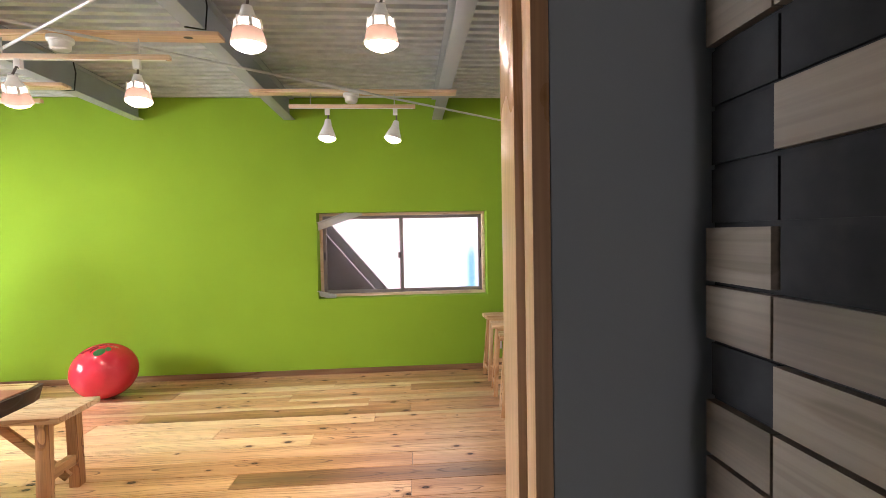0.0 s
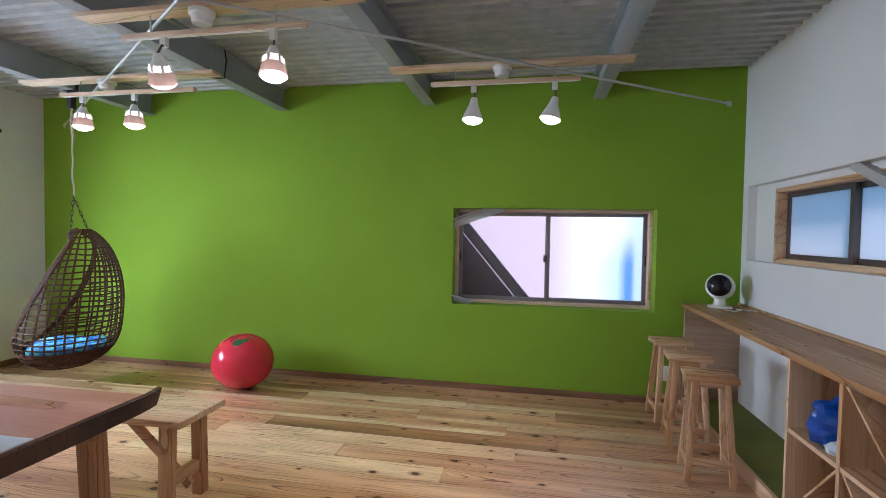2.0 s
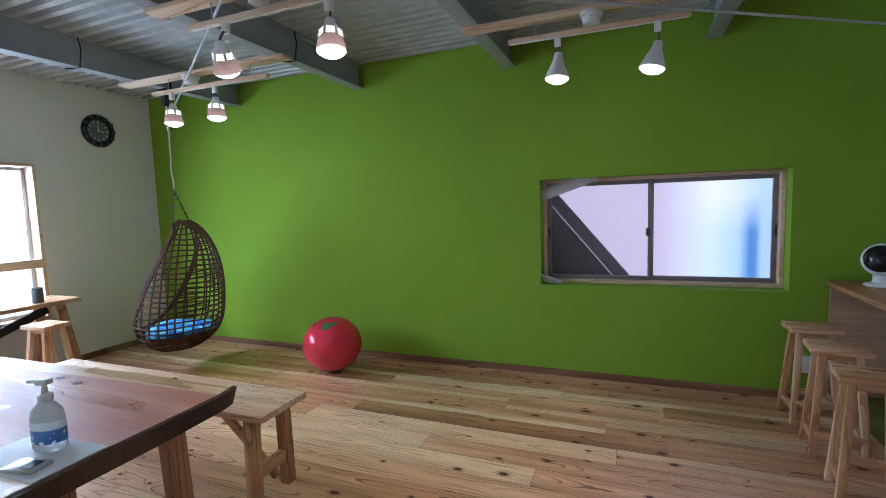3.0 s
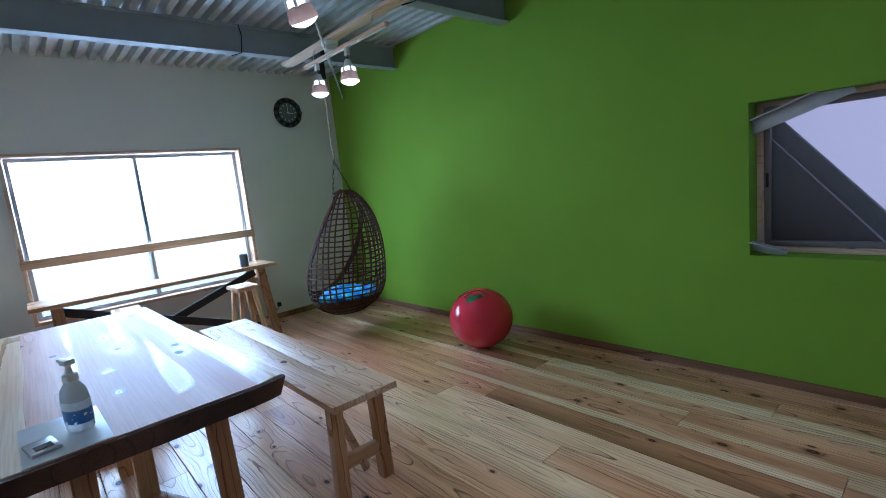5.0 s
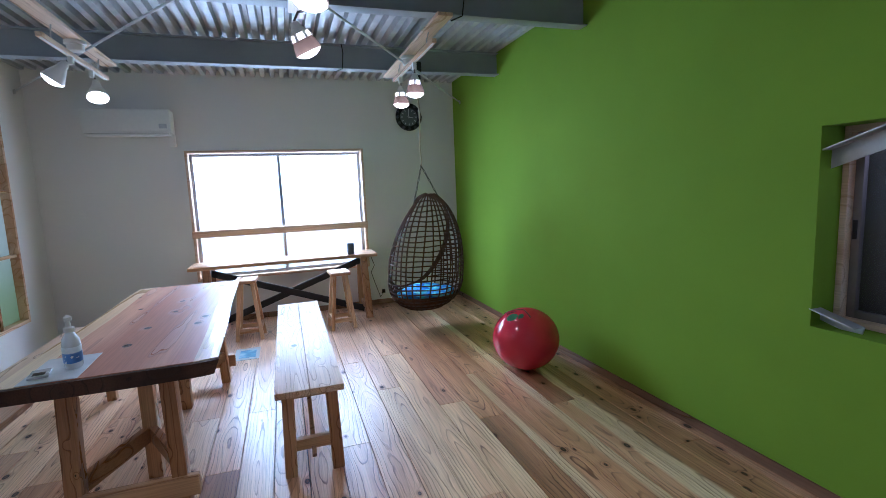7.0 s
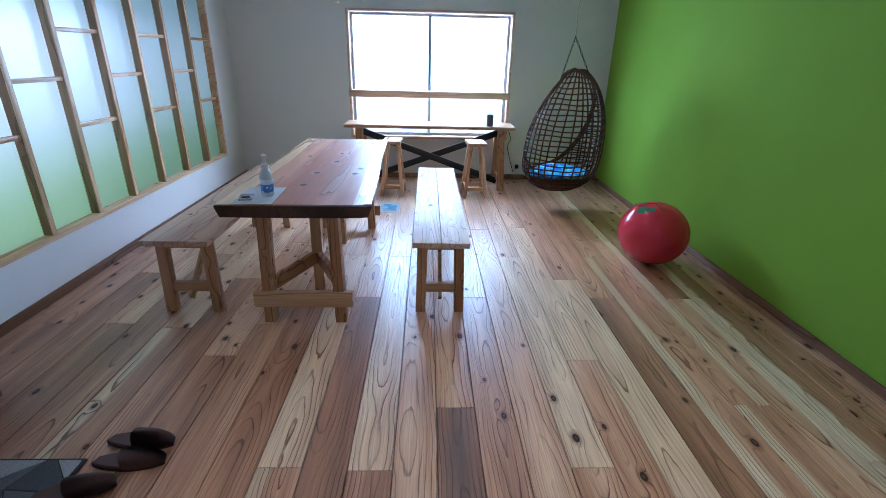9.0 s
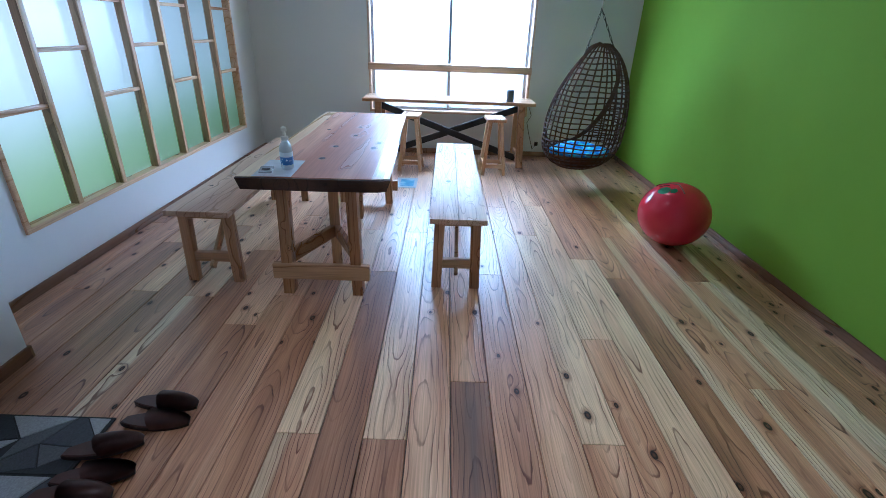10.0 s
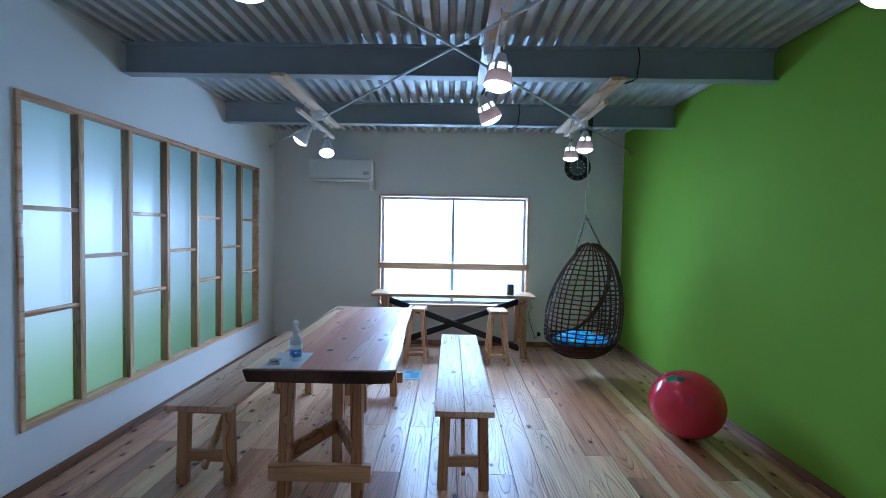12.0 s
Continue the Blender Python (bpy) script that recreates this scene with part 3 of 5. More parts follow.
for px in (NW["x0"] + 0.044, NW["x1"] - 0.044):
    part("sash_pull", boxes(((px - 0.007, NORTH + 0.163, 1.10), (px + 0.007, NORTH + 0.171, 1.18)), bevel=0.002), BLACK, w3, "small black sash pull")
# steel angle braces across two corners of the opening
for name, a, b, s in (("corner_brace", (NW["x0"] - 0.02, NORTH + 0.07, 1.43), (NW["x0"] + 0.42, NORTH + 0.07, 1.58), 0.075), ("corner_brace", (NW["x0"] - 0.01, NORTH + 0.06, 0.785), (NW["x0"] + 0.16, NORTH + 0.06, 0.740), 0.05)):
    bm = beam_between(bm_new(), a, b, 0.006, s, (0, 0, 1), 0.001)
    beam_between(bm, Vector(a) + Vector((0, -0.03, s / 2)), Vector(b) + Vector((0, -0.03, s / 2)), 0.06, 0.006, (0, 0, 1), 0.001)
    solid(name, bm, ROD, "grey steel angle brace across the window corner", "brace", group="window corner braces")
# outside stair stringer and dark wall beyond the north window
stair = base("outside_stair", (0, 0, 0), "steel stair flank outside the window", "stair")
part("stringer", beam_between(bm_new(), (-0.95, 5.20, 1.78), (0.02, 5.20, 0.62), 0.05, 0.095), STRINGER, stair)
bm = bmesh.new()
tri_pts = [(-0.98, 1.72), (0.62, -0.2), (-1.15, -0.2), (-1.15, 1.75)]
fa = [bm.verts.new((x, 5.22, z)) for x, z in tri_pts]
fb = [bm.verts.new((x, 5.27, z)) for x, z in tri_pts]
bm.faces.new(fa), bm.faces.new(fb[::-1])
for i in range(4):
    bm.faces.new((fa[i], fa[(i + 1) % 4], fb[(i + 1) % 4], fb[i]))
part("side_panel", bm, plain("mauve grey siding", (0.15, 0.115, 0.12), 0.7), stair, "mauve grey siding panel")

# east window: white niche, wooden casing, two dark sashes
w4 = base("window_4", (0, 0, 0), "low wide window with wooden casing in a white niche", "window", kind="structure")
part("window_frame", ring_x(bm_new(), EAST + 0.05, EAST + 0.2, EW["y0"] + 0.001, 4.465, EW["z0"] + 0.001, 1.69, 0.03), PINE_Y, w4, "wooden casing")
part("niche_lining", boxes(((EAST + 0.06, 4.466, EW["z0"] + 0.001), (EAST + 0.2, EW["y1"] - 0.001, EW["z1"] - 0.001)), ((EAST + 0.06, EW["y0"] + 0.001, 1.691), (EAST + 0.2, 4.465, EW["z1"] - 0.001))), WHITE, w4, "white papered niche lining")
ym = 3.77
for y0, y1, x in ((ym - 0.02, 4.434, EAST + 0.125), (EW["y0"] + 0.032, ym + 0.02, EAST + 0.155)):
    sash = part("sash", ring_x(bm_new(), x - 0.013, x + 0.013, y0, y1, EW["z0"] + 0.032, 1.659, 0.034), ALU, w4, "bronze aluminium sash")
    pane("pane", (x - 0.003, y0 + 0.032, EW["z0"] + 0.064), (x + 0.003, y1 - 0.032, 1.627), FROST, sash)
solid("corner_brace", beam_between(bm_new(), (EAST + 0.04, 3.62, 1.735), (EAST + 0.04, 3.02, 1.44), 0.05, 0.05, (0, 0, 1), 0.002), ROD, "grey steel angle brace across the window corner", "brace", group="window corner braces")

# door frame at the entrance, grey sliding panel edge, dark groove
d1 = base("door_1", ENTRY_AT, "pale wooden door frame of the open entrance", "door", kind="structure")
part("jamb", boxes(((0.262, 0.745, 0), (0.43, 0.822, 2.12)), bevel=0.002), PINE_Z, d1, "pale wooden inner jamb")
part("casing", boxes(((0.318, 0.8225, 0), (0.426, 0.955, 2.12)), bevel=0.003), PINE_Z, d1, "pale wooden casing")
part("jamb_groove", boxes(((0.305, 0.727, 0), (0.43, 0.745, 2.12))), BLACK, d1, "dark door groove")
part("jamb", boxes(((0.268, 0.690, 0), (0.288, 0.727, 2.12)), bevel=0.002), PINE_Z, d1, "pale wooden outer jamb")
part("head", boxes(((-0.50, 0.68, 2.09), (0.255, 0.89, 2.12)), bevel=0.002), PINE_X, d1)
part("jamb", boxes(((-0.50, 0.68, 0), (-0.47, 0.865, 2.09)), bevel=0.003), PINE_Z, d1)
part("side_panel", boxes(((0.289, 0.692, 0), (0.4695, 0.699, 2.3))), GREY_PANEL, d1, "grey papered panel beside the door")


# ---- furniture ----
def taper_leg(bm, foot, top, w, d):
    beam_between(bm, foot, top, w, d, (1, 0, 0) if abs(foot[0] - top[0]) < abs(foot[1] - top[1]) + 1e-6 else (0, 1, 0), 0.004)
    return bm


# slab table on two trestles
tab = base("dining_table", (-2.45, 2.04, 0), "long slab-topped wooden table on trestle legs", "table")
H, THICK = 0.712, 0.06
rnd = random.Random(4)
N = 22
def slab_edge(s, x):
    """The wavy long edges of the slab, s -1 south, 1 north."""
    u = (x + 1.01) / 2.0
    north = 0.333 + 0.082 * u + 0.004 * math.sin(9 * u + 1)
    south = -0.362 - 0.006 * math.sin(11 * u)
    return north if s > 0 else south
def end_cut(y):
    """How far the sawn end runs back: slightly askew, its north corner clipped."""
    return 0.012 * (y + 0.36) / 0.77 + 0.022 * max(0.0, (y - 0.335) / 0.08)
def slab_strip(f0, f1, z0, z1, lean0=0.0, lean1=0.0):
    bm = bmesh.new()
    grid = []
    for i in range(N + 1):
        x = -1.01 + 2.0 * i / N
        a, b = slab_edge(-1, x), slab_edge(1, x)
        ya, yb = a + (b - a) * f0, a + (b - a) * f1
        grid.append([bm.verts.new(p) for p in ((x, ya, z1), (x, yb, z1), (x, yb + lean1, z0), (x, ya + lean0, z0))])
    for p, q in zip(grid, grid[1:]):
        for k in range(4):
            bm.faces.new((p[k], p[(k + 1) % 4], q[(k + 1) % 4], q[k]))
    bm.faces.new(grid[0]), bm.faces.new(grid[-1][::-1])
    for v in bm.verts:
        if v.co.x > 0.98:
            v.co.x -= end_cut(v.co.y)
    return bm
part("tabletop", slab_strip(0.12, 0.88, H - THICK, H), SLAB, tab, "reddish heartwood slab with dark knots")
part("sapwood_edge", slab_strip(0.88, 1.0, H - THICK, H, 0.0, -0.022), SAP, tab, "pale live edge")
part("sapwood_edge", slab_strip(0.0, 0.12, H - THICK, H, 0.022, 0.0), SAP, tab, "pale live edge")
bm = bmesh.new()
south, north = slab_edge(-1, 0.99), slab_edge(1, 0.99)
loops = []
for k in range(13):
    f = k / 12 if k < 10 else (0.86, 0.94, 1.0)[k - 10]
    f = min(f, 0.84) if k < 10 else f
    top, low = south - 0.004 + (north - south + 0.008) * f, south + 0.014 + (north - south - 0.034) * f
    wave = 0.003 * math.sin(7 * f + 1)
    loops.append([bm.verts.new(p) for p in ((0.991 - end_cut(top), top, H - 0.003), (1.008 - end_cut(top) + wave, top, H - 0.004), (1.004 - end_cut(low) - wave, low, H - THICK - 0.006), (0.991 - end_cut(low), low, H - THICK - 0.004))])
for p, q in zip(loops, loops[1:]):
    for k in range(4):
        bm.faces.new((p[k], p[(k + 1) % 4], q[(k + 1) % 4], q[k]))
bm.faces.new(loops[0]), bm.faces.new(loops[-1][::-1])
part("end_grain", bm, BARK, tab, "dark charred end edge")
for s, x in ((1, 0.895), (-1, -0.68)):
    for yy in (-0.183, 0.213):
        part("leg", taper_leg(bm_new(), (x, yy, 0), (x - 0.02 * s, yy * 0.92, H - THICK), 0.075, 0.06), POST, tab)
    part("crossbar", boxes(((x + 0.03 * s - 0.02, -0.255, 0.105), (x + 0.03 * s + 0.02, 0.285, 0.195)), bevel=0.005), RAILY, tab)
    px = x - 0.39 * s
    part("post", boxes(((px - 0.03, -0.02, 0.0), (px + 0.03, 0.045, H - THICK)), bevel=0.004), POST, tab)
    for yy in (-0.183, 0.213):
        part("brace", beam_between(bm_new(), (x - 0.03 * s, yy * 0.98, 0.205), (px, 0.012, 0.235), 0.035, 0.075), RAILX, tab)


def bench(at, x0, x1, y0, y1, h, boards, label, far=0.22, top=BENCH):
    """A plank bench; corners relative to at."""
    b = base("bench", at, label, "bench", "benches at the table")
    for i in range(boards):
        a, c = y0 + (y1 - y0) * i / boards, y0 + (y1 - y0) * (i + 1) / boards
        part("seat_board", boxes(((x0, a + 0.001, h - 0.032), (x1, c - 0.001, h)), bevel=0.004), top, b)
    for s, x in ((1, x1 - 0.11), (-1, x0 + far)):
        for yy, d in ((y0 + 0.045, -1), (y1 - 0.045, 1)):
            part("leg", taper_leg(bm_new(), (x, yy, 0), (x, yy - 0.012 * d, h - 0.032), 0.058, 0.052), POST, b)
        part("crossbar", boxes(((x - 0.02, y0 + 0.07, 0.13), (x + 0.02, y1 - 0.07, 0.185)), bevel=0.003), RAILY, b)
        part("apron", boxes(((x - 0.022, y0 + 0.06, h - 0.075), (x + 0.022, y1 - 0.06, h - 0.033)), bevel=0.003), RAILY, b)
        part("brace", beam_between(bm_new(), (x + 0.035 * s, (y0 + y1) / 2, 0.10), (x - 0.36 * s, (y0 + y1) / 2, h - 0.035), 0.022, 0.045, (0, 0, 1)), RAILX, b)
    return b


bench((-2.53, 2.84, 0), -0.90, 0.97, -0.185, 0.134, 0.475, 2, "narrow two-board wooden bench beside the table")
bench((-2.51, 1.36, 0), -0.92, 0.96, -0.152, 0.205, 0.475, 1, "wide reddish wooden bench between table and lattice window", 0.32, RED_BENCH)

# desk under the west window
desk = base("window_desk", (-4.82, 2.77, 0), "narrow wooden desk with black cross braces under the window", "desk")
part("desktop", boxes(((-0.17, -0.97, 0.655), (0.25, 0.952, 0.69)), bevel=0.004), PINE_Y, desk)
for s in (-1, 1):
    yy = s * 0.80
    part("leg", taper_leg(bm_new(), (0.40, yy, 0), (0.19, yy, 0.655), 0.05, 0.075), POST, desk)
    part("leg", taper_leg(bm_new(), (-0.13, yy, 0), (-0.11, yy, 0.655), 0.05, 0.075), POST, desk)
    part("crossbar", beam_between(bm_new(), (-0.12, yy, 0.09), (0.37, yy, 0.09), 0.03, 0.06), RAILX, desk)
part("cross_brace", beam_between(bm_new(), (0.02, 0.80, 0.60), (0.02, -0.80, 0.02), 0.03, 0.07), BLACK, desk, "black painted cross brace")
part("cross_brace", beam_between(bm_new(), (0.052, 0.80, 0.03), (0.052, -0.80, 0.60), 0.03, 0.07), BLACK, desk, "black painted cross brace")


def stool():
    """A square wooden stool with splayed legs and a ring of stretchers."""
    s = base("stool", (0, 0, 0), "pale wooden stool with splayed legs", "stool", "wooden stools")
    h, a, f = 0.59, 0.076, 0.114
    bm = bmesh.new()
    box(bm, (-0.132, -0.098, h - 0.034), (0.132, 0.098, h), None, 0.008)
    for v in bm.verts:
        if v.co.z > h - 0.01:
            v.co.z -= 0.006 * (1 - min(1, abs(v.co.x) / 0.12))
    part("seat", bm, PINE_X, s)
    for sx in (-1, 1):
        for sy in (-1, 1):
            part("leg", beam_between(bm_new(), (sx * f, sy * f, 0), (sx * a, sy * (a - 0.02), h - 0.03), 0.034, 0.034, (0, 1, 0)), PINE_Z, s)
        k = f - (f - a) * 0.16
        part("stretcher", beam_between(bm_new(), (sx * k, -k, 0.095), (sx * k, k, 0.095), 0.02, 0.04), PINE_Y, s)
        part("stretcher", beam_between(bm_new(), (-k, sx * k, 0.125), (k, sx * k, 0.125), 0.02, 0.04), PINE_X, s)
        part("seat_rail", beam_between(bm_new(), (-a, sx * (a - 0.02), h - 0.05), (a, sx * (a - 0.02), h - 0.05), 0.02, 0.035), PINE_X, s)
    return s


first = stool()
first.matrix_world = pose(0.965, 3.675, 0, 0, 0, -8)
for x, yy, turn in ((0.985, 4.115, -6), (0.995, 4.55, 3), (-4.21, 3.245, 4), (-4.25, 2.365, -3)):
    copy_thing(first, pose(x, yy, 0, 0, 0, turn))

# ---- tomato ball, a plain red sphere with painted leaf ----
ball = base("play_ball", (-2.43, 4.42, 0), "large shiny red rubber ball with a painted green leaf", "ball")
R = 0.25
bm = bmesh.new()
prof = [(R * math.sin(a), R * 0.93 - R * 0.93 * math.cos(a)) for a in [math.pi * i / 40 for i in range(41)]]
prof[0], prof[-1] = (0, prof[0][1]), (0, prof[-1][1])
lathe(bm, prof, None, 56)
m, t, b = material("red rubber", 0.13)
t.links.new(ramp(t, noise_of(t, coords(t), 5, 3), (0.3, (0.58, 0.026, 0.05)), (0.7, (0.64, 0.034, 0.06))), b.inputs["Base Color"])
part("skin", bm, m, ball)
LEAF = plain("painted leaf green", (0.02, 0.14, 0.05), 0.3)
DARKRED = plain("painted dark red", (0.12, 0.008, 0.01), 0.3)
def on_ball(u, v):
    """A point just proud of the ball, u degrees round, v degrees from the top."""
    a, c = radians(u), radians(v)
    return Vector((1.006 * R * math.sin(c) * math.cos(a), 1.006 * R * math.sin(c) * math.sin(a), R * 0.93 + 1.006 * 0.93 * R * math.cos(c)))
def patch(outline, mat, label):
    bm = bmesh.new()
    cu, cv = sum(p[0] for p in outline) / len(outline), sum(p[1] for p in outline) / len(outline)
    rings = []
    for f in (0.0, 0.5, 1.0):
        rings.append([bm.verts.new(on_ball(cu + (u - cu) * f, cv + (v - cv) * f)) for u, v in outline] if f else [bm.verts.new(on_ball(cu, cv))])
    n = len(outline)
    for k in range(n):
        bm.faces.new((rings[0][0], rings[1][k], rings[1][(k + 1) % n]))
        bm.faces.new((rings[1][k], rings[2][k], rings[2][(k + 1) % n], rings[1][(k + 1) % n]))
    part("painted_mark", bm, mat, ball, label)
patch([(-78, 44), (-66, 43), (-56, 38), (-52, 30), (-62, 25), (-80, 26), (-88, 33), (-86, 40)], LEAF, "painted green leaf")
patch([(-50, 36), (-38, 34), (-32, 28), (-40, 22), (-54, 26)], LEAF, "painted dark green leaf")
for pts in ([(-130, 40), (-122, 30), (-110, 20), (-80, 12), (-40, 10)], [(-40, 10), (-20, 20), (-12, 32)], [(-100, 34), (-96, 26), (-80, 20)]):
    part("painted_line", tube(bm_new(), [on_ball(u, v) for u, v in pts], 0.005, 6), DARKRED, ball, "dark red painted stem line")

# ---- ceiling fittings ----
SHADE = frosted("beige reflector glass", 0.0, (0.20, 0.165, 0.15), 0.10)
LAMP_BAND = glow("glowing lamp slots", (1.0, 0.92, 0.85), 5.0)


def spotlight(at, aim, parent_rail_z, bell=False, rail_y=0.0):
    """A reflector lamp on its holder; at: middle of the lens."""
    at, aim = Vector(at), Vector(aim).normalized()
    lamp = base("spotlight", at, "lit white reflector spotlight clipped to a rail", "spotlight", "ceiling spotlights")
    turn = (-aim).to_track_quat("Z", "Y").to_matrix().to_4x4()
    if bell:
        part("shade", lathe(bm_new(), [(0.064, 0.003), (0.068, 0.006), (0.064, 0.022), (0.046, 0.066), (0.030, 0.104), (0.023, 0.142), (0.020, 0.150), (0.0, 0.152)], turn, 28), WHITE_PLASTIC, lamp, "smooth white bell reflector")
    else:
        part("shade", lathe(bm_new(), [(0.066, 0.002), (0.068, 0.006), (0.058, 0.05), (0.050, 0.066), (0.046, 0.066), (0.060, 0.012), (0.0635, 0.003)], turn, 28), SHADE, lamp, "pale beige reflector")
        part("lit_band", lathe(bm_new(), [(0.049, 0.068), (0.0445, 0.092), (0.040, 0.092), (0.045, 0.068)], turn, 24), LAMP_BAND, lamp, "glowing slots above the reflector")
        for k in range(6):
            a = k * math.tau / 6
            part("cage_bar", tube(bm_new(), [turn @ Vector((0.0515 * math.cos(a), 0.0515 * math.sin(a), 0.062)), turn @ Vector((0.045 * math.cos(a), 0.045 * math.sin(a), 0.1))], 0.0085, 6), WHITE_PLASTIC, lamp)
        part("neck", lathe(bm_new(), [(0.045, 0.096), (0.030, 0.118), (0.022, 0.142), (0.020, 0.150), (0.0, 0.152)], turn, 24), WHITE_PLASTIC, lamp, "white lamp neck")
    part("lens", lathe(bm_new(), [(0.0, -0.024), (0.025, -0.021), (0.048, -0.011), (0.0635, 0.002), (0.060, 0.012), (0.0, 0.014)], turn, 28), LAMP_FACE, lamp, "bright lamp lens")
    top = turn @ Vector((0, 0, 0.15))
    up = Vector((top.x * 0.8, rail_y - at.y, parent_rail_z - 0.013 - at.z))
    part("stem", tube(bm_new(), [top, (top + up) / 2 + Vector((0.006, 0, 0)), up - Vector((0, 0, 0.045))], 0.006, 8), ALU, lamp, "dark swivel stem")
    part("clip", boxes((up - Vector((0.017, 0.014, 0.05)), up + Vector((0.017, 0.014, 0))), bevel=0.003), WHITE_PLASTIC, lamp, "white rail plug")
    light = new("spotlight_light", bpy.data.lights.new("spotlight_light", "SPOT"))
    light.data.energy, light.data.color, light.data.shadow_soft_size = LAMP_WATTS, (1.0, 0.86, 0.68), 0.05
    light.data.spot_size, light.data.spot_blend = radians(74), 1.0
    light.matrix_world = look(at + aim * 0.02, at + aim)


def rail_fixture(px0, px1, yy, rx0, rx1, ry, rose_x, lamps, bell=False):
    """A plank under two beams, a hung lighting rail and its spotlights."""
    zp = SOFFIT
    f = base("lighting_rail", ((px0 + px1) / 2, yy, zp), "pale wooden plank under the beams with a hung lighting rail", "light fixture", "lighting rails")
    c = (px0 + px1) / 2
    part("plank", boxes(((px0 - c, -0.05, -0.024), (px1 - c, 0.05, -0.001)), bevel=0.003), PEACH_X, f)
    part("ceiling_rose", lathe(bm_new(), [(0.0, -0.025), (0.062, -0.025), (0.062, -0.045), (0.052, -0.050), (0.046, -0.085), (0.040, -0.090), (0.0, -0.090)], pose(rose_x - c, 0, 0), 28), WHITE_PLASTIC, f, "round white ceiling rose")
    rz = 2.33 - zp
    rail = part("rail", boxes(((rx0 - c, ry - yy - 0.017, rz - 0.013), (rx1 - c, ry - yy + 0.017, rz + 0.013)), bevel=0.002), PEACH_X, f, "wooden-faced lighting rail")
    part("track_slot", boxes(((rx0 - c + 0.02, ry - yy - 0.008, rz - 0.0155), (rx1 - c - 0.02, ry - yy + 0.008, rz - 0.0125))), WHITE_PLASTIC, rail, "white current track")
    for hx in (rx0 + 0.16, rx1 - 0.16):
        part("hook", tube(bm_new(), [(hx - c, ry - yy, rz + 0.012), (hx - c, ry - yy, rz + 0.05), (hx - c, (ry - yy) * 0.5, -0.024)], 0.004, 6), ROD, f, "white wire hook")
    for at, aim in lamps:
        spotlight(at, aim, 2.33, bell, ry)


rail_fixture(-3.87, -2.22, 3.80, -3.50, -2.37, 3.77, -3.13, [((-3.307, 3.768, 2.087), (0.02, -0.03, -1)), ((-2.863, 3.767, 2.087), (0.02, -0.02, -1))])
rail_fixture(-2.37, -0.82, 2.93, -2.12, -1.10, 2.935, -1.66, [((-1.901, 2.951, 2.087), (-0.2, 0.5, -1)), ((-1.265, 2.923, 2.087), (0.08, -0.12, -1))])
rail_fixture(-0.99, 0.57, 3.93, -0.705, 0.25, 3.91, -0.24, [((-0.428, 3.913, 2.087), (-0.06, -0.10, -1)), ((0.069, 3.955, 2.087), (-0.22, -0.10, -1))], True)
rail_fixture(-0.99, 0.57, 2.14, -0.705, 0.25, 2.13, -0.24, [((-0.43, 2.14, 2.087), (0, 0.05, -1)), ((0.085, 2.10, 2.08), (0, 0.1, -1))])
rail_fixture(-3.80, -2.22, 1.565, -3.75, -2.67, 1.55, -3.15, [((-3.08, 1.435, 2.165), (0.05, -0.75, -1)), ((-3.38, 1.585, 2.115), (0.55, 0.15, -1))], True)

# steel bracing rods crossing under the deck
for a, b in (((-4.745, NORTH, 2.385), (0.37, 1.38, 2.40)), ((1.46, NORTH, 2.38), (-4.84, SOUTH, 2.42))):
    rod = base("bracing_rod", a, "thin grey steel bracing rod under the ceiling", "rod", "bracing rods")
    v = Vector(b) - Vector(a)
    part("rod", tube(bm_new(), [(0, 0, 0), v], 0.008, 10), ROD, rod)
    part("turnbuckle", tube(bm_new(), [v * 0.245, v * 0.25, v * 0.31, v * 0.315], [0.009, 0.014, 0.014, 0.009], 10), ROD, rod)
    for k in (0.0, 1.0):
        p = v * k
        d = v.normalized() * (0.05 if k == 0 else -0.05)
        part("end_plate", beam_between(bm_new(), p, p + d, 0.012, 0.04), ROD, rod)

# ---- hanging egg chair of woven cane ----
EGG_AT = Vector((-3.715, 4.055, 0.195))
EGG_H = 1.155
FACE = radians(203)
egg = base("hanging_egg_chair", EGG_AT, "dark brown woven cane egg chair hung from the beam", "hanging chair")
front = Vector((math.cos(FACE), math.sin(FACE), 0))
cross = Vector((-front.y, front.x, 0))


def egg_radius(h):
    """Radius at height h (0 bottom, 1 top)."""
    if h <= 0.28:
        return 0.388 * math.sqrt(max(0.0, 1 - ((0.28 - h) / 0.28) ** 2.4))
    return 0.388 * max(0.0, 1 - ((h - 0.28) / 0.72) ** 2.3) ** 0.62


def egg_point(h, a):
    """A point of the shell at height h, a radians from the opening's middle."""
    r = egg_radius(h)
    drift = front * (0.135 * (1 - h) ** 1.2 - 0.055)
    c = Vector((0.0, 0.0, h * EGG_H)) + drift
    return c + front * (r * math.cos(a) * 0.88) + cross * (r * math.sin(a) * 0.98)


def gap(h):
    """Half the opening's angle at height h."""
    if h < 0.17 or h > 0.99:
        return 0.0
    lean = 1 - min(1.0, (h - 0.17) / 0.73) ** 0.75
    return math.acos(lean) * min(1.0, (0.99 - h) / 0.08) ** 0.5


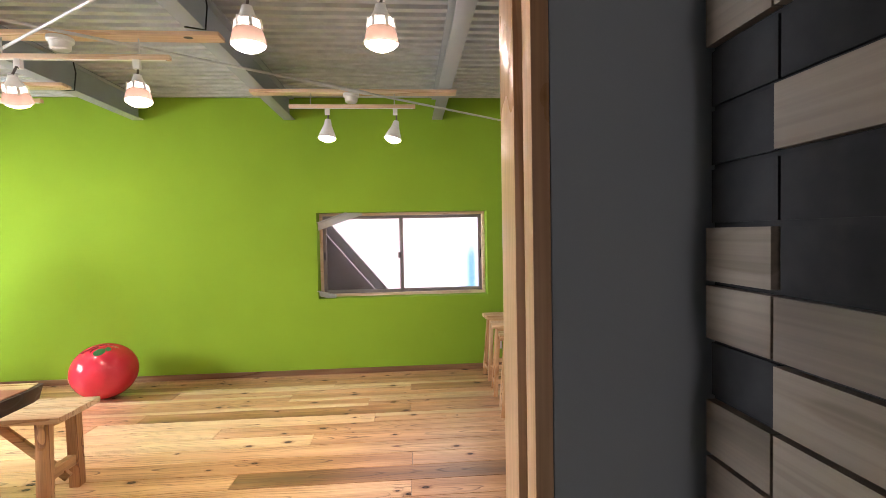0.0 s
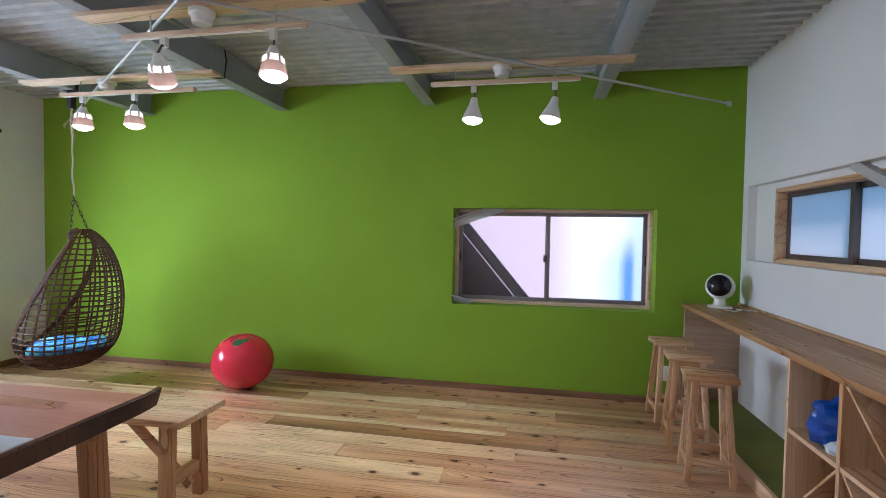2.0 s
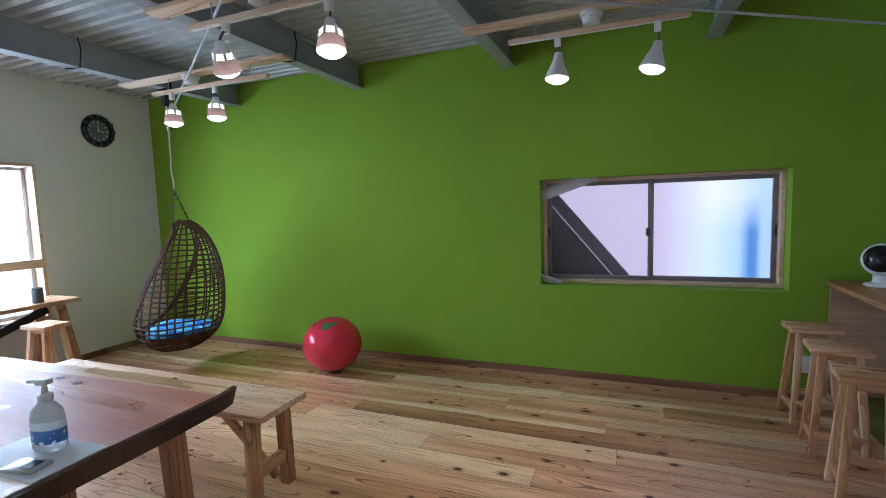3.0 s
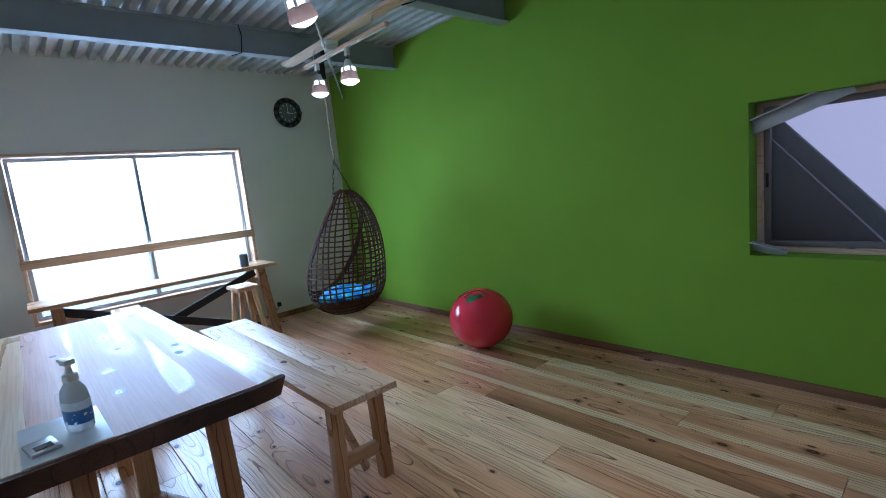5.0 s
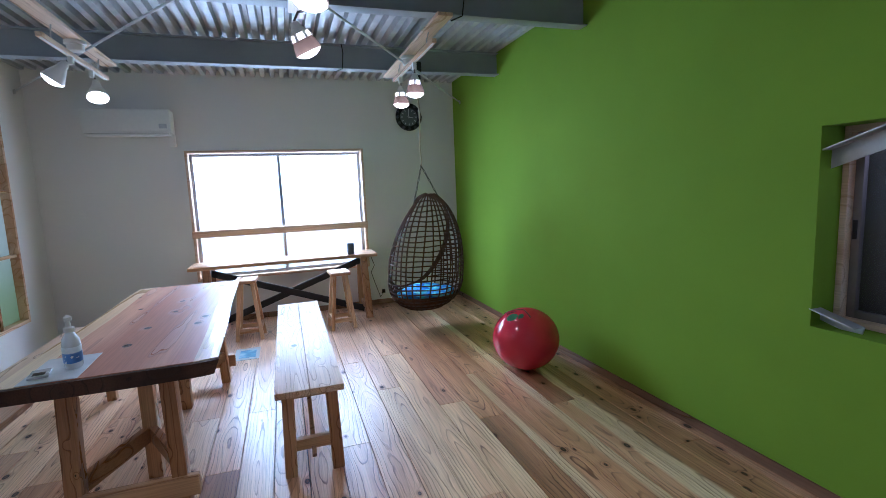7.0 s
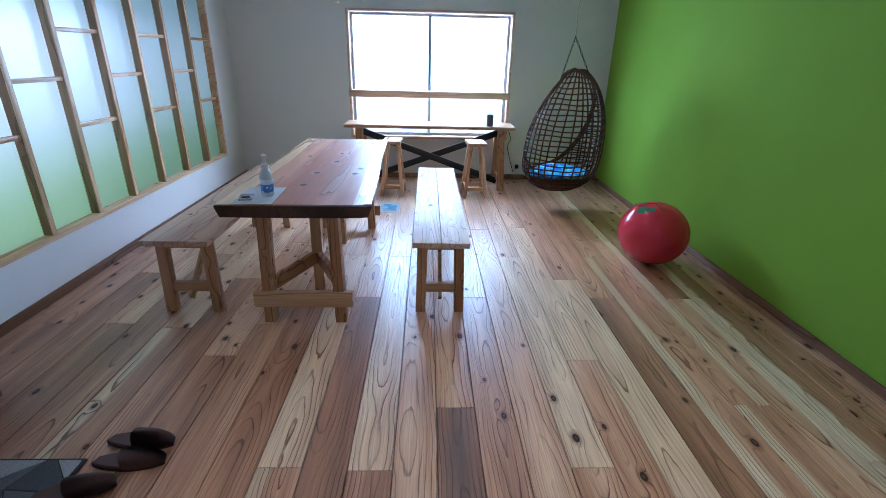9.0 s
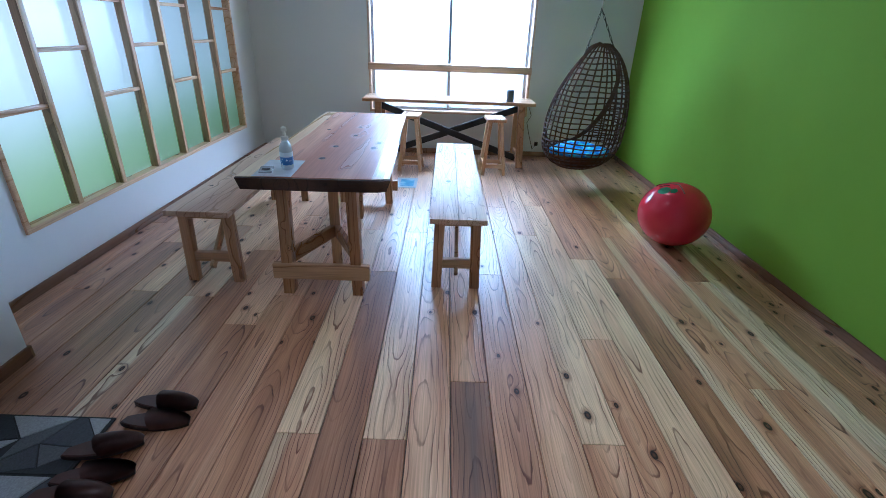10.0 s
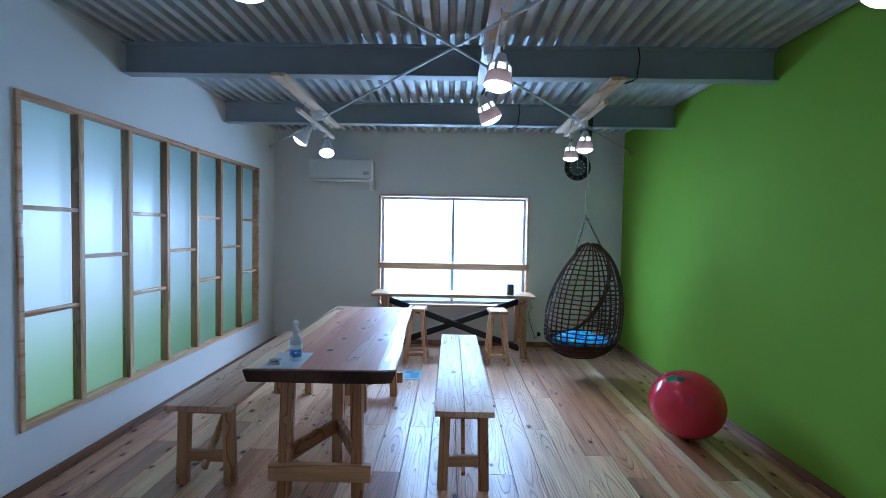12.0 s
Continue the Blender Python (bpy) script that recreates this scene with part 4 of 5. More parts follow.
ROWS, RIBS = 23, 30
for i in range(ROWS):
    h = 0.11 + 0.86 * i / (ROWS - 1)
    g = gap(h)
    pts = [egg_point(h + 0.004 * math.sin(5 * a + i), a) for a in [g + (math.tau - 2 * g) * j / 40 for j in range(41)]]
    part("hoop", tube(bm_new(), pts[:-1] if g == 0.0 else pts, 0.0065, 5, g == 0.0), CANE, egg)
for j in range(RIBS):
    a = math.tau * (j + 0.5) / RIBS
    off = min(a, math.tau - a)
    runs = [[]]
    for k in range(49):
        h = 0.02 + 0.965 * k / 48
        if off >= gap(h):
            runs[-1].append(egg_point(h, a + 0.05 * math.sin(3 * h + j)))
        elif runs[-1]:
            runs.append([])
    for run in runs:
        if len(run) > 1:
            part("rib", tube(bm_new(), run, 0.0075, 5), CANE, egg)
for extra in (0.0, 0.045, 0.09):
    rim = [0.17 + 0.82 * k / 40 for k in range(41)]
    loop = [egg_point(h, gap(h) + extra) for h in rim] + [egg_point(h, -gap(h) - extra) for h in reversed(rim)][1:-1]
    part("rim", tube(bm_new(), loop, 0.0095, 8, True), CANE, egg, "thick bent cane rim")
bowl = bmesh.new()
grid = [[bowl.verts.new(egg_point(0.005 + 0.155 * i / 8, math.tau * j / 36) * 1.0) for j in range(36)] for i in range(9)]
for p, q in zip(grid, grid[1:]):
    for j in range(36):
        bowl.faces.new((p[j], p[(j + 1) % 36], q[(j + 1) % 36], q[j])).smooth = True
bowl.faces.new(grid[0])
bump_cane, bt, bb = material("dense cane weave", 0.55)
wv = node(bt, "ShaderNodeTexWave", Scale=22.0, Distortion=1.5)
wv.bands_direction = "Z"
bt.links.new(coords(bt), wv.inputs["Vector"])
bt.links.new(ramp(bt, wv.outputs["Fac"], (0.2, (0.012, 0.008, 0.006)), (0.9, (0.055, 0.03, 0.02))), bb.inputs["Base Color"])
bump(bt, bb, wv.outputs["Fac"], 0.8, 0.006)
part("basket_seat", bowl, bump_cane, egg, "densely woven dark seat basket")
for i in range(4):
    h = 0.03 + 0.035 * i
    part("seat_hoop", tube(bm_new(), [egg_point(h, math.tau * j / 40) * 1.004 for j in range(40)], 0.009, 6, True), CANE, egg)
APEX = Vector((-3.70, 4.03, 1.60)) - EGG_AT
for s in (-1, 1):
    foot = egg_point(0.90, s * 1.57)
    links = bmesh.new()
    for k in range(9):
        p, q = foot.lerp(APEX, k / 9), foot.lerp(APEX, (k + 1.25) / 9)
        d = (q - p).normalized()
        o = (d.orthogonal() if k % 2 else d.cross(d.orthogonal())).normalized() * 0.0065
        m = (p + q) / 2
        tube(links, [p + o * 0.4, p.lerp(m, 0.4) + o, q.lerp(m, 0.4) + o, q + o * 0.4, q - o * 0.4, q.lerp(m, 0.4) - o, p.lerp(m, 0.4) - o, p - o * 0.4], 0.0028, 5, True)
    part("chain", links, BLACK, egg, "dark steel chain")
HOOK = Vector((-3.72, 4.04, SOFFIT - 0.015)) - EGG_AT
ROPE = plain("pale hemp rope", (0.52, 0.47, 0.36), 0.8, 0.0, 0.3, 200.0)
part("rope", tube(bm_new(), [APEX.lerp(HOOK, k / 12) + Vector((0.006 * math.sin(k * 2), 0.004 * math.cos(k), 0)) for k in range(12)], [0.006 if k < 7 else 0.010 if k < 9 else 0.007 for k in range(12)], 8), ROPE, egg, "pale rope")
part("hanging_strap", boxes(((HOOK.x - 0.02, HOOK.y - 0.025, HOOK.z - 0.13), (HOOK.x + 0.02, HOOK.y + 0.025, HOOK.z + 0.015)), ((HOOK.x - 0.062, HOOK.y - 0.022, HOOK.z + 0.0105), (HOOK.x + 0.062, HOOK.y + 0.022, HOOK.z + 0.0145)), ((HOOK.x - 0.062, HOOK.y - 0.022, HOOK.z + 0.0145), (HOOK.x - 0.0545, HOOK.y + 0.022, HOOK.z + 0.10)), ((HOOK.x + 0.0545, HOOK.y - 0.022, HOOK.z + 0.0145), (HOOK.x + 0.062, HOOK.y + 0.022, HOOK.z + 0.10)), bevel=0.003), BLACK, egg, "black webbing strap round the beam")
# cushion in the basket
cm, ct, cb = material("turquoise patterned cloth", 0.85)
cv = node(ct, "ShaderNodeTexVoronoi", Scale=22.0)
ct.links.new(coords(ct), cv.inputs["Vector"])
cs = node(ct, "ShaderNodeSeparateColor")
ct.links.new(cv.outputs["Color"], cs.inputs[0])
ct.links.new(ramp(ct, cs.outputs[0], (0.0, (0.0, 0.09, 0.42)), (0.35, (0.01, 0.20, 0.55)), (0.5, (0.04, 0.42, 0.48)), (0.75, (0.22, 0.62, 0.58)), (1.0, (0.0, 0.12, 0.5))), cb.inputs["Base Color"])
bump(ct, cb, noise_of(ct, coords(ct), 14, 3), 0.6, 0.01)
bm = bmesh.new()
grid = []
for i in range(9):
    f = i / 8
    grid.append([])
    for j in range(28):
        p = egg_point(0.165, math.tau * j / 28)
        c = egg_point(0.165, 0) * 0.5 + egg_point(0.165, math.pi) * 0.5
        q = c + (p - c) * (0.82 * f)
        q.z += 0.03 * math.sqrt(max(0, 1 - f ** 4)) + 0.020 * math.sin(11 * q.x + 4) * math.cos(10 * q.y)
        grid[-1].append(q)
verts = [[bm.verts.new(q) for q in row] for row in grid[1:]]
mid = bm.verts.new(grid[0][0])
low = [bm.verts.new((v.co.x, v.co.y, v.co.z - 0.05)) for v in verts[-1]]
for j in range(28):
    k = (j + 1) % 28
    bm.faces.new((mid, verts[0][j], verts[0][k])).smooth = True
    for p, q in zip(verts, verts[1:]):
        bm.faces.new((p[j], q[j], q[k], p[k])).smooth = True
    bm.faces.new((verts[-1][j], low[j], low[k], verts[-1][k])).smooth = True
bm.faces.new(low)
cushion = solid("seat_cushion", bm, cm, "turquoise and blue patterned cushion in the egg chair", "cushion")
cushion.matrix_world = Matrix.Translation(EGG_AT)

# ---- counter with cubbies along the east wall ----
CX, CZ = 1.15, 0.825
counter = base("wall_counter", (CX, 2.0, 0), "long wooden counter with open cubbies against the wall", "counter")
part("worktop", boxes(((0.0, -0.58, CZ - 0.032), (EAST - CX - 0.002, NORTH - 2.0 - 0.01, CZ)), bevel=0.003), COUNTER, counter, "oiled butcher-block worktop")
part("back_strip", boxes(((EAST - CX - 0.02, -0.58, CZ + 0.001), (EAST - CX - 0.002, NORTH - 2.01, CZ + 0.018)), bevel=0.002), PINE_Y, counter)
part("end_panel", boxes(((0.02, 2.815, 0.0), (EAST - CX - 0.002, 2.84, CZ - 0.033))), PLY, counter, "plywood end panel")
part("base_board", boxes(((0.035, 1.277, 0.03), (EAST - CX - 0.002, 2.814, 0.075))), OLIVE, counter, "olive green covered base board")
part("kick_edge", boxes(((0.012, 1.277, 0.0), (0.034, 2.814, 0.08)), bevel=0.002), PINE_Y, counter)
for yy in (1.265, 0.885, 0.505, 0.125, -0.255):
    part("divider", boxes(((0.012, yy - 0.011, 0.0), (EAST - CX - 0.002, yy + 0.011, CZ - 0.033)), bevel=0.001), PINE_Z, counter)
for zz in (0.055, 0.458):
    for yy in (0.885, 0.505, 0.125, -0.255):
        part("shelf", boxes(((0.014, yy + 0.0115, zz - 0.01), (EAST - CX - 0.003, yy + 0.3685, zz + 0.01))), PINE_Y, counter)
for yy in (0.885, 0.505, 0.125, -0.255):
    part("back_panel", boxes(((EAST - CX - 0.012, yy + 0.0115, 0.066), (EAST - CX - 0.004, yy + 0.3685, CZ - 0.034))), PLY, counter)
# diagonal slats that cross the cubbies
for yy, z0, z1, flip in ((0.505, 0.475, 0.788, 0), (0.125, 0.475, 0.788, 1), (-0.255, 0.475, 0.788, 0), (0.885, 0.07, 0.445, 1), (0.505, 0.07, 0.445, 0), (0.125, 0.07, 0.445, 1), (-0.255, 0.07, 0.445, 0)):
    a, b = (z1, z0) if flip == 0 else (z0, z1)
    part("diagonal_slat", beam_between(bm_new(), (0.10, yy + 0.365, a), (0.10, yy + 0.015, b), 0.16, 0.012), PINE_Y, counter)

# blue bag in the first cubby
bm = bmesh.new()
bmesh.ops.create_icosphere(bm, subdivisions=4, radius=1.0)
for v in bm.verts:
    n = v.co.copy()
    k = 1 + 0.32 * noise.noise(n * 1.7) + 0.14 * noise.noise(n * 4.5 + Vector((3, 1, 2)))
    v.co = Vector((n.x * 0.115 * k, n.y * 0.105 * k, n.z * 0.12 * k))
    v.co.z = max(v.co.z, -0.10)
for f in bm.faces:
    f.smooth = True
bag = solid("blue_bag", bm, plain("blue plastic film", (0.004, 0.075, 0.42), 0.25, 0.0, 0.3, 12.0), "crumpled shiny blue plastic bag in the cubby", "bag")
bag.matrix_world = pose(1.28, 3.05, 0.573)
bm = bmesh.new()
bmesh.ops.create_icosphere(bm, subdivisions=3, radius=1.0)
for v in bm.verts:
    n = v.co.copy()
    k = 1 + 0.4 * noise.noise(n * 2.2 + Vector((5, 5, 1)))
    v.co = Vector((n.x * 0.05 * k, n.y * 0.06 * k, max(-0.02, n.z * 0.035 * k)))
wrap = solid("plastic_wrap", bm, plain("pale plastic film", (0.62, 0.66, 0.70), 0.25), "crumpled pale plastic wrap in the cubby", "wrap")
wrap.matrix_world = pose(1.23, 2.985, 0.489)

# round white fan on the counter
fan = base("desk_fan", (1.36, 4.66, CZ), "round white desk fan with a black front", "fan")
part("foot", lathe(bm_new(), [(0.0, 0.0), (0.082, 0.0), (0.084, 0.006), (0.078, 0.014), (0.05, 0.02), (0.0, 0.022)]), WHITE_PLASTIC, fan)
part("neck", lathe(bm_new(), [(0.042, 0.02), (0.038, 0.05), (0.040, 0.075), (0.0, 0.08)]), WHITE_PLASTIC, fan)
turn = look((0, 0, 0.158), (-0.62, -1.2, 0.42)) @ pose(0, 0, 0, 180, 0, 0)
rr = 0.098
shell = part("shell", lathe(bm_new(), [(0.0, -rr)] + [(rr * math.sin(a), -rr * math.cos(a)) for a in [math.pi * k / 20 for k in range(1, 15)]] + [(0.074, 0.060)], turn, 40), WHITE_PLASTIC, fan, "white round shell")
part("grille", lathe(bm_new(), [(0.0, 0.094), (0.03, 0.092), (0.055, 0.083), (0.080, 0.058), (0.074, 0.052), (0.0, 0.060)], turn, 40), BLACK_PLASTIC, shell, "glossy black front")
part("hub", lathe(bm_new(), [(0.0, 0.097), (0.008, 0.096), (0.011, 0.092), (0.0, 0.091)], turn, 20), BLACK, shell)
cord = solid("power_cord", tube(bm_new(), [(1.36 - 0.02 + 0.18 * k / 14 + 0.03 * math.sin(k * 1.1), 4.50 - 0.06 * math.sin(k * 0.5) + 0.015 * math.cos(k * 1.9), CZ + 0.0045) for k in range(15)], 0.0035, 6), WHITE_PLASTIC, "loose white power cord on the counter", "cord")

# wall outlets
def outlet(at, facing, label, mat):
    o = base("wall_outlet", at, label, "outlet", "wall outlets")
    if facing == "n":
        part("plate", boxes(((-0.035, -0.009, -0.06), (0.035, 0, 0.06)), bevel=0.002), mat, o)
        part("socket", boxes(((-0.014, -0.0125, -0.03), (0.014, -0.0085, 0.03)), bevel=0.001), WHITE_PLASTIC, o)
    else:
        part("plate", boxes(((0, -0.035, -0.06), (0.009, 0.035, 0.06)), bevel=0.002), mat, o)
        part("plug", boxes(((0.009, -0.02, -0.025), (0.04, 0.02, 0.02)), bevel=0.004), BLACK_PLASTIC, o, "black plug")
outlet((1.05, NORTH, 0.25), "n", "white wall outlet under the counter", WHITE_PLASTIC)
outlet((WEST, 3.845, 0.165), "w", "wall outlet with a black plug beside the desk", WHITE_PLASTIC)
solid("power_cord", tube(bm_new(), [(-4.955, 3.845, 0.16), (-4.95, 3.80, 0.10), (-4.94, 3.74, 0.28), (-4.93, 3.70, 0.42), (-4.94, 3.745, 0.50), (-4.92, 3.70, 0.62), (-4.92, 3.69, 0.69)], 0.004, 6), BLACK_PLASTIC, "thin black cord from desk to outlet", "cord")
# grey round speaker on the desk
sp = base("round_speaker", (-4.66, 3.44, 0.69), "small grey cylindrical speaker on the desk", "speaker")
part("body", lathe(bm_new(), [(0.0, 0.0), (0.036, 0.0), (0.039, 0.004), (0.039, 0.118), (0.036, 0.123), (0.0, 0.121)]), plain("grey mesh cloth", (0.12, 0.14, 0.15), 0.8, 0.0, 0.4, 300.0), sp)
part("top_ring", lathe(bm_new(), [(0.030, 0.123), (0.036, 0.1235), (0.036, 0.126), (0.030, 0.126), (0.030, 0.123)]), BLACK_PLASTIC, sp)

# air conditioner
ac = base("air_conditioner", (WEST, 1.373, 2.015), "white wall-mounted air conditioner", "air conditioner")
bm = bmesh.new()
box(bm, (0.0, -0.385, 0.03), (0.20, 0.385, 0.265), None, 0.02)
ac_body = part("body", bm, WHITE_PLASTIC, ac)
part("flap", boxes(((0.05, -0.365, 0.008), (0.205, 0.365, 0.028)), ((0.196, -0.375, 0.045), (0.205, 0.375, 0.052)), bevel=0.003), WHITE_PLASTIC, ac)
part("air_slot", boxes(((0.02, -0.36, 0.0285), (0.195, 0.36, 0.0305))), BLACK_PLASTIC, ac_body, "dark air outlet")
part("pipe_cover", boxes(((0.0, 0.33, -0.09), (0.06, 0.385, 0.03)), bevel=0.01), WHITE_PLASTIC, ac)
part("label", boxes(((0.2005, 0.28, 0.075), (0.2025, 0.35, 0.12))), plain("pale grey print", (0.5, 0.52, 0.55), 0.5), ac)

# clock
clock = base("wall_clock", (WEST, 4.276, 2.247), "round dark ornate wall clock", "clock")
to_wall = pose(0, 0, 0, 0, 90, 0)
part("rim", lathe(bm_new(), [(0.105, 0.0), (0.158, 0.0), (0.162, 0.012), (0.150, 0.028), (0.128, 0.034), (0.110, 0.026), (0.105, 0.012)], to_wall, 48), plain("dark iron", (0.022, 0.022, 0.026), 0.35, 0.6), clock, "dark iron rim")
for k in range(12):
    a = k * math.tau / 12
    bm = lathe(bm_new(), [(0.0, 0.022), (0.019, 0.024), (0.019, 0.034), (0.013, 0.038), (0.0, 0.039)], to_wall @ Matrix.Translation((0.140 * math.cos(a), 0.140 * math.sin(a), 0)), 14)
    part("rim_boss", bm, plain("worn pewter", (0.10, 0.10, 0.11), 0.3, 0.8), clock)
dial = part("dial", lathe(bm_new(), [(0.0, 0.012), (0.112, 0.012), (0.112, 0.008), (0.0, 0.008)], to_wall, 48), plain("grey green dial", (0.15, 0.17, 0.165), 0.5), clock, "grey dial")
for k in range(12):
    a = k * math.tau / 12
    d = Vector((0, math.sin(a), math.cos(a)))
    part("hour_mark", beam_between(bm_new(), Vector((0.0145, 0, 0)) + d * 0.075, Vector((0.0145, 0, 0)) + d * 0.098, 0.008, 0.003, (1, 0, 0), 0.0), WHITE_PLASTIC, dial)
for a, l, w in ((100, 0.055, 0.008), (-2, 0.085, 0.006)):
    d = Vector((0, math.sin(radians(a)), math.cos(radians(a))))
    part("hand", beam_between(bm_new(), Vector((0.018, 0, 0)) - d * 0.015, Vector((0.018, 0, 0)) + d * l, w, 0.003, (1, 0, 0), 0.0), WHITE_PLASTIC, dial)

# ---- small things on the table and floor ----
sheet = solid("laminated_sheet", boxes(((-0.157, -0.098, 0.0), (0.157, 0.098, 0.0025))), plain("laminated paper", (0.80, 0.86, 0.90), 0.15, 0.0, 0.15, 8.0), "laminated white and blue sheet on the table", "sheet")
sheet.matrix_world = pose(-1.62, 1.852, 0.7125, 0, 0, 2)
bottle_scale = 1.13
bottle = base("pump_bottle", (-1.623, 1.893, 0.7155), "clear hand sanitiser pump bottle with a blue label", "bottle", turn=20)
bm = lathe(bm_new(), [(0.0, 0.0), (0.038, 0.0), (0.042, 0.006), (0.042, 0.085), (0.038, 0.105), (0.022, 0.125), (0.014, 0.130), (0.0, 0.130)])
for v in bm.verts:
    v.co.y *= 0.68
gm, gt, gb = material("clear plastic and gel", 0.2, 0.0, (0.90, 0.95, 0.97))
gb.inputs["Transmission Weight"].default_value, gb.inputs["IOR"].default_value = 0.35, 1.2
bottle_body = part("body", bm, gm, bottle, "clear plastic body")
bm = lathe(bm_new(), [(0.0425, 0.022), (0.0432, 0.024), (0.0432, 0.078), (0.0425, 0.080)])
for v in bm.verts:
    v.co.y *= 0.69
lm, lt, lb = material("printed blue label", 0.35)
s = lt.nodes.new("ShaderNodeSeparateXYZ")
lt.links.new(coords(lt, kind="Generated"), s.inputs[0])
lt.links.new(blend(lt, ramp(lt, s.outputs["Z"], (0.0, (0.05, 0.18, 0.50)), (0.6, (0.10, 0.25, 0.60)), (0.66, (0.75, 0.82, 0.90)), (1.0, (0.8, 0.86, 0.92))), (0.85, 0.9, 0.95), arith(lt, "GREATER_THAN", noise_of(lt, coords(lt), 60, 2), 0.6)), lb.inputs["Base Color"])
part("label", bm, lm, bottle_body, "blue and white printed label")
collar = part("pump_collar", lathe(bm_new(), [(0.0, 0.130), (0.017, 0.130), (0.017, 0.146), (0.008, 0.150), (0.006, 0.172), (0.0, 0.173)]), WHITE_PLASTIC, bottle)
part("pump_head", boxes(((-0.016, -0.012, 0.172), (0.016, 0.012, 0.186)), ((-0.042, -0.007, 0.176), (-0.012, 0.007, 0.185)), bevel=0.003), WHITE_PLASTIC, collar, "white pump head")
bottle.scale = (bottle_scale,) * 3
card = base("card_case", (-1.56, 1.802, 0.7155), "small grey card case on the laminated sheet", "case", turn=12)
case = part("case", boxes(((-0.05, -0.033, 0), (0.05, 0.033, 0.010)), bevel=0.003), plain("smoky plastic", (0.45, 0.47, 0.48), 0.25), card)
part("label", boxes(((0.0, -0.02, 0.0105), (0.035, 0.02, 0.0115))), BLACK_PLASTIC, case)
floor_card = base("floor_poster", (-3.725, 2.357, 0.0), "small sheet with a blue picture lying on the floor", "sheet")
card_sheet = part("sheet", boxes(((-0.16, -0.10, 0.0005), (0.16, 0.105, 0.003))), plain("matt grey card", (0.50, 0.56, 0.60), 0.4), floor_card)
pm, pt, pb = material("blue picture print", 0.3)
pt.links.new(ramp(pt, noise_of(pt, coords(pt), 9, 3), (0.3, (0.03, 0.20, 0.40)), (0.5, (0.08, 0.36, 0.56)), (0.7, (0.45, 0.66, 0.72))), pb.inputs["Base Color"])
part("picture", boxes(((-0.10, -0.06, 0.003), (0.11, 0.075, 0.0045))), pm, card_sheet, "blue printed picture")

# door mat with a mosaic of grey triangles
mat_thing = base("door_mat", (-0.54, 0.926, 0.0), "grey patchwork door mat with dark border", "door mat")
MAT_L, MAT_W = 0.78, 0.56
part("backing", boxes(((0, 0, 0.0005), (MAT_L, MAT_W, 0.009)), bevel=0.002), plain("dark felt", (0.035, 0.038, 0.042), 0.9), mat_thing, "dark felt backing and border")
def felt(name, c):
    m, t, b = material(name, 0.95)
    f = noise_of(t, coords(t), 140, 4, 0.7)
    t.links.new(ramp(t, f, (0.35, tuple(v * 0.7 for v in c)), (0.65, c)), b.inputs["Base Color"])
    bump(t, b, f, 0.6, 0.003)
    return m
FELT = [felt("pale grey felt", (0.46, 0.48, 0.50)), felt("mid grey felt", (0.16, 0.17, 0.18)), felt("charcoal felt", (0.055, 0.06, 0.068)), felt("slate felt", (0.10, 0.11, 0.125))]
PALE, MID, COAL, SLATE = FELT
PATCHES = (
    (PALE, (0.010, 0.175), (0.010, 0.424), (0.114, 0.285)), (PALE, (0.010, 0.464), (0.010, 0.548), (0.100, 0.548)),
    (SLATE, (0.010, 0.428), (0.010, 0.460), (0.104, 0.548), (0.150, 0.548), (0.135, 0.372)), (MID, (0.118, 0.287), (0.013, 0.424), (0.131, 0.372), (0.215, 0.285)),
    (COAL, (0.010, 0.012), (0.010, 0.170), (0.116, 0.279), (0.130, 0.205), (0.060, 0.012)), (PALE, (0.134, 0.208), (0.120, 0.281), (0.166, 0.245)),
    (COAL, (0.138, 0.204), (0.170, 0.246), (0.219, 0.285), (0.262, 0.322), (0.262, 0.225)), (MID, (0.139, 0.374), (0.154, 0.548), (0.235, 0.440)),
    (SLATE, (0.219, 0.289), (0.139, 0.370), (0.237, 0.437), (0.262, 0.326)), (COAL, (0.239, 0.441), (0.158, 0.548), (0.262, 0.548), (0.262, 0.330)),
    (MID, (0.066, 0.012), (0.136, 0.200), (0.262, 0.220), (0.262, 0.012)),
    (PALE, (0.270, 0.012), (0.270, 0.515), (0.352, 0.470), (0.420, 0.200)), (SLATE, (0.274, 0.519), (0.272, 0.548), (0.430, 0.548), (0.356, 0.473)),
    (COAL, (0.276, 0.012), (0.424, 0.196), (0.520, 0.012)), (MID, (0.424, 0.203), (0.357, 0.468), (0.434, 0.546), (0.560, 0.330)),
    (PALE, (0.526, 0.012), (0.428, 0.197), (0.563, 0.325), (0.768, 0.140), (0.768, 0.012)), (SLATE, (0.566, 0.329), (0.440, 0.548), (0.768, 0.548), (0.768, 0.146)))
for felt_mat, *corners in PATCHES:
    bm = bmesh.new()
    ring = [Vector((x, y, 0)) for x, y in corners]
    g = sum(ring, Vector()) / len(ring)
    lo = [bm.verts.new(p.lerp(g, 0.01) + Vector((0, 0, 0.009))) for p in ring]
    hi = [bm.verts.new(p.lerp(g, 0.03) + Vector((0, 0, 0.0125))) for p in ring]
    bm.faces.new(hi)
    for k in range(len(ring)):
        bm.faces.new((lo[k], lo[(k + 1) % len(ring)], hi[(k + 1) % len(ring)], hi[k]))
    part("felt_patch", bm, felt_mat, mat_thing)

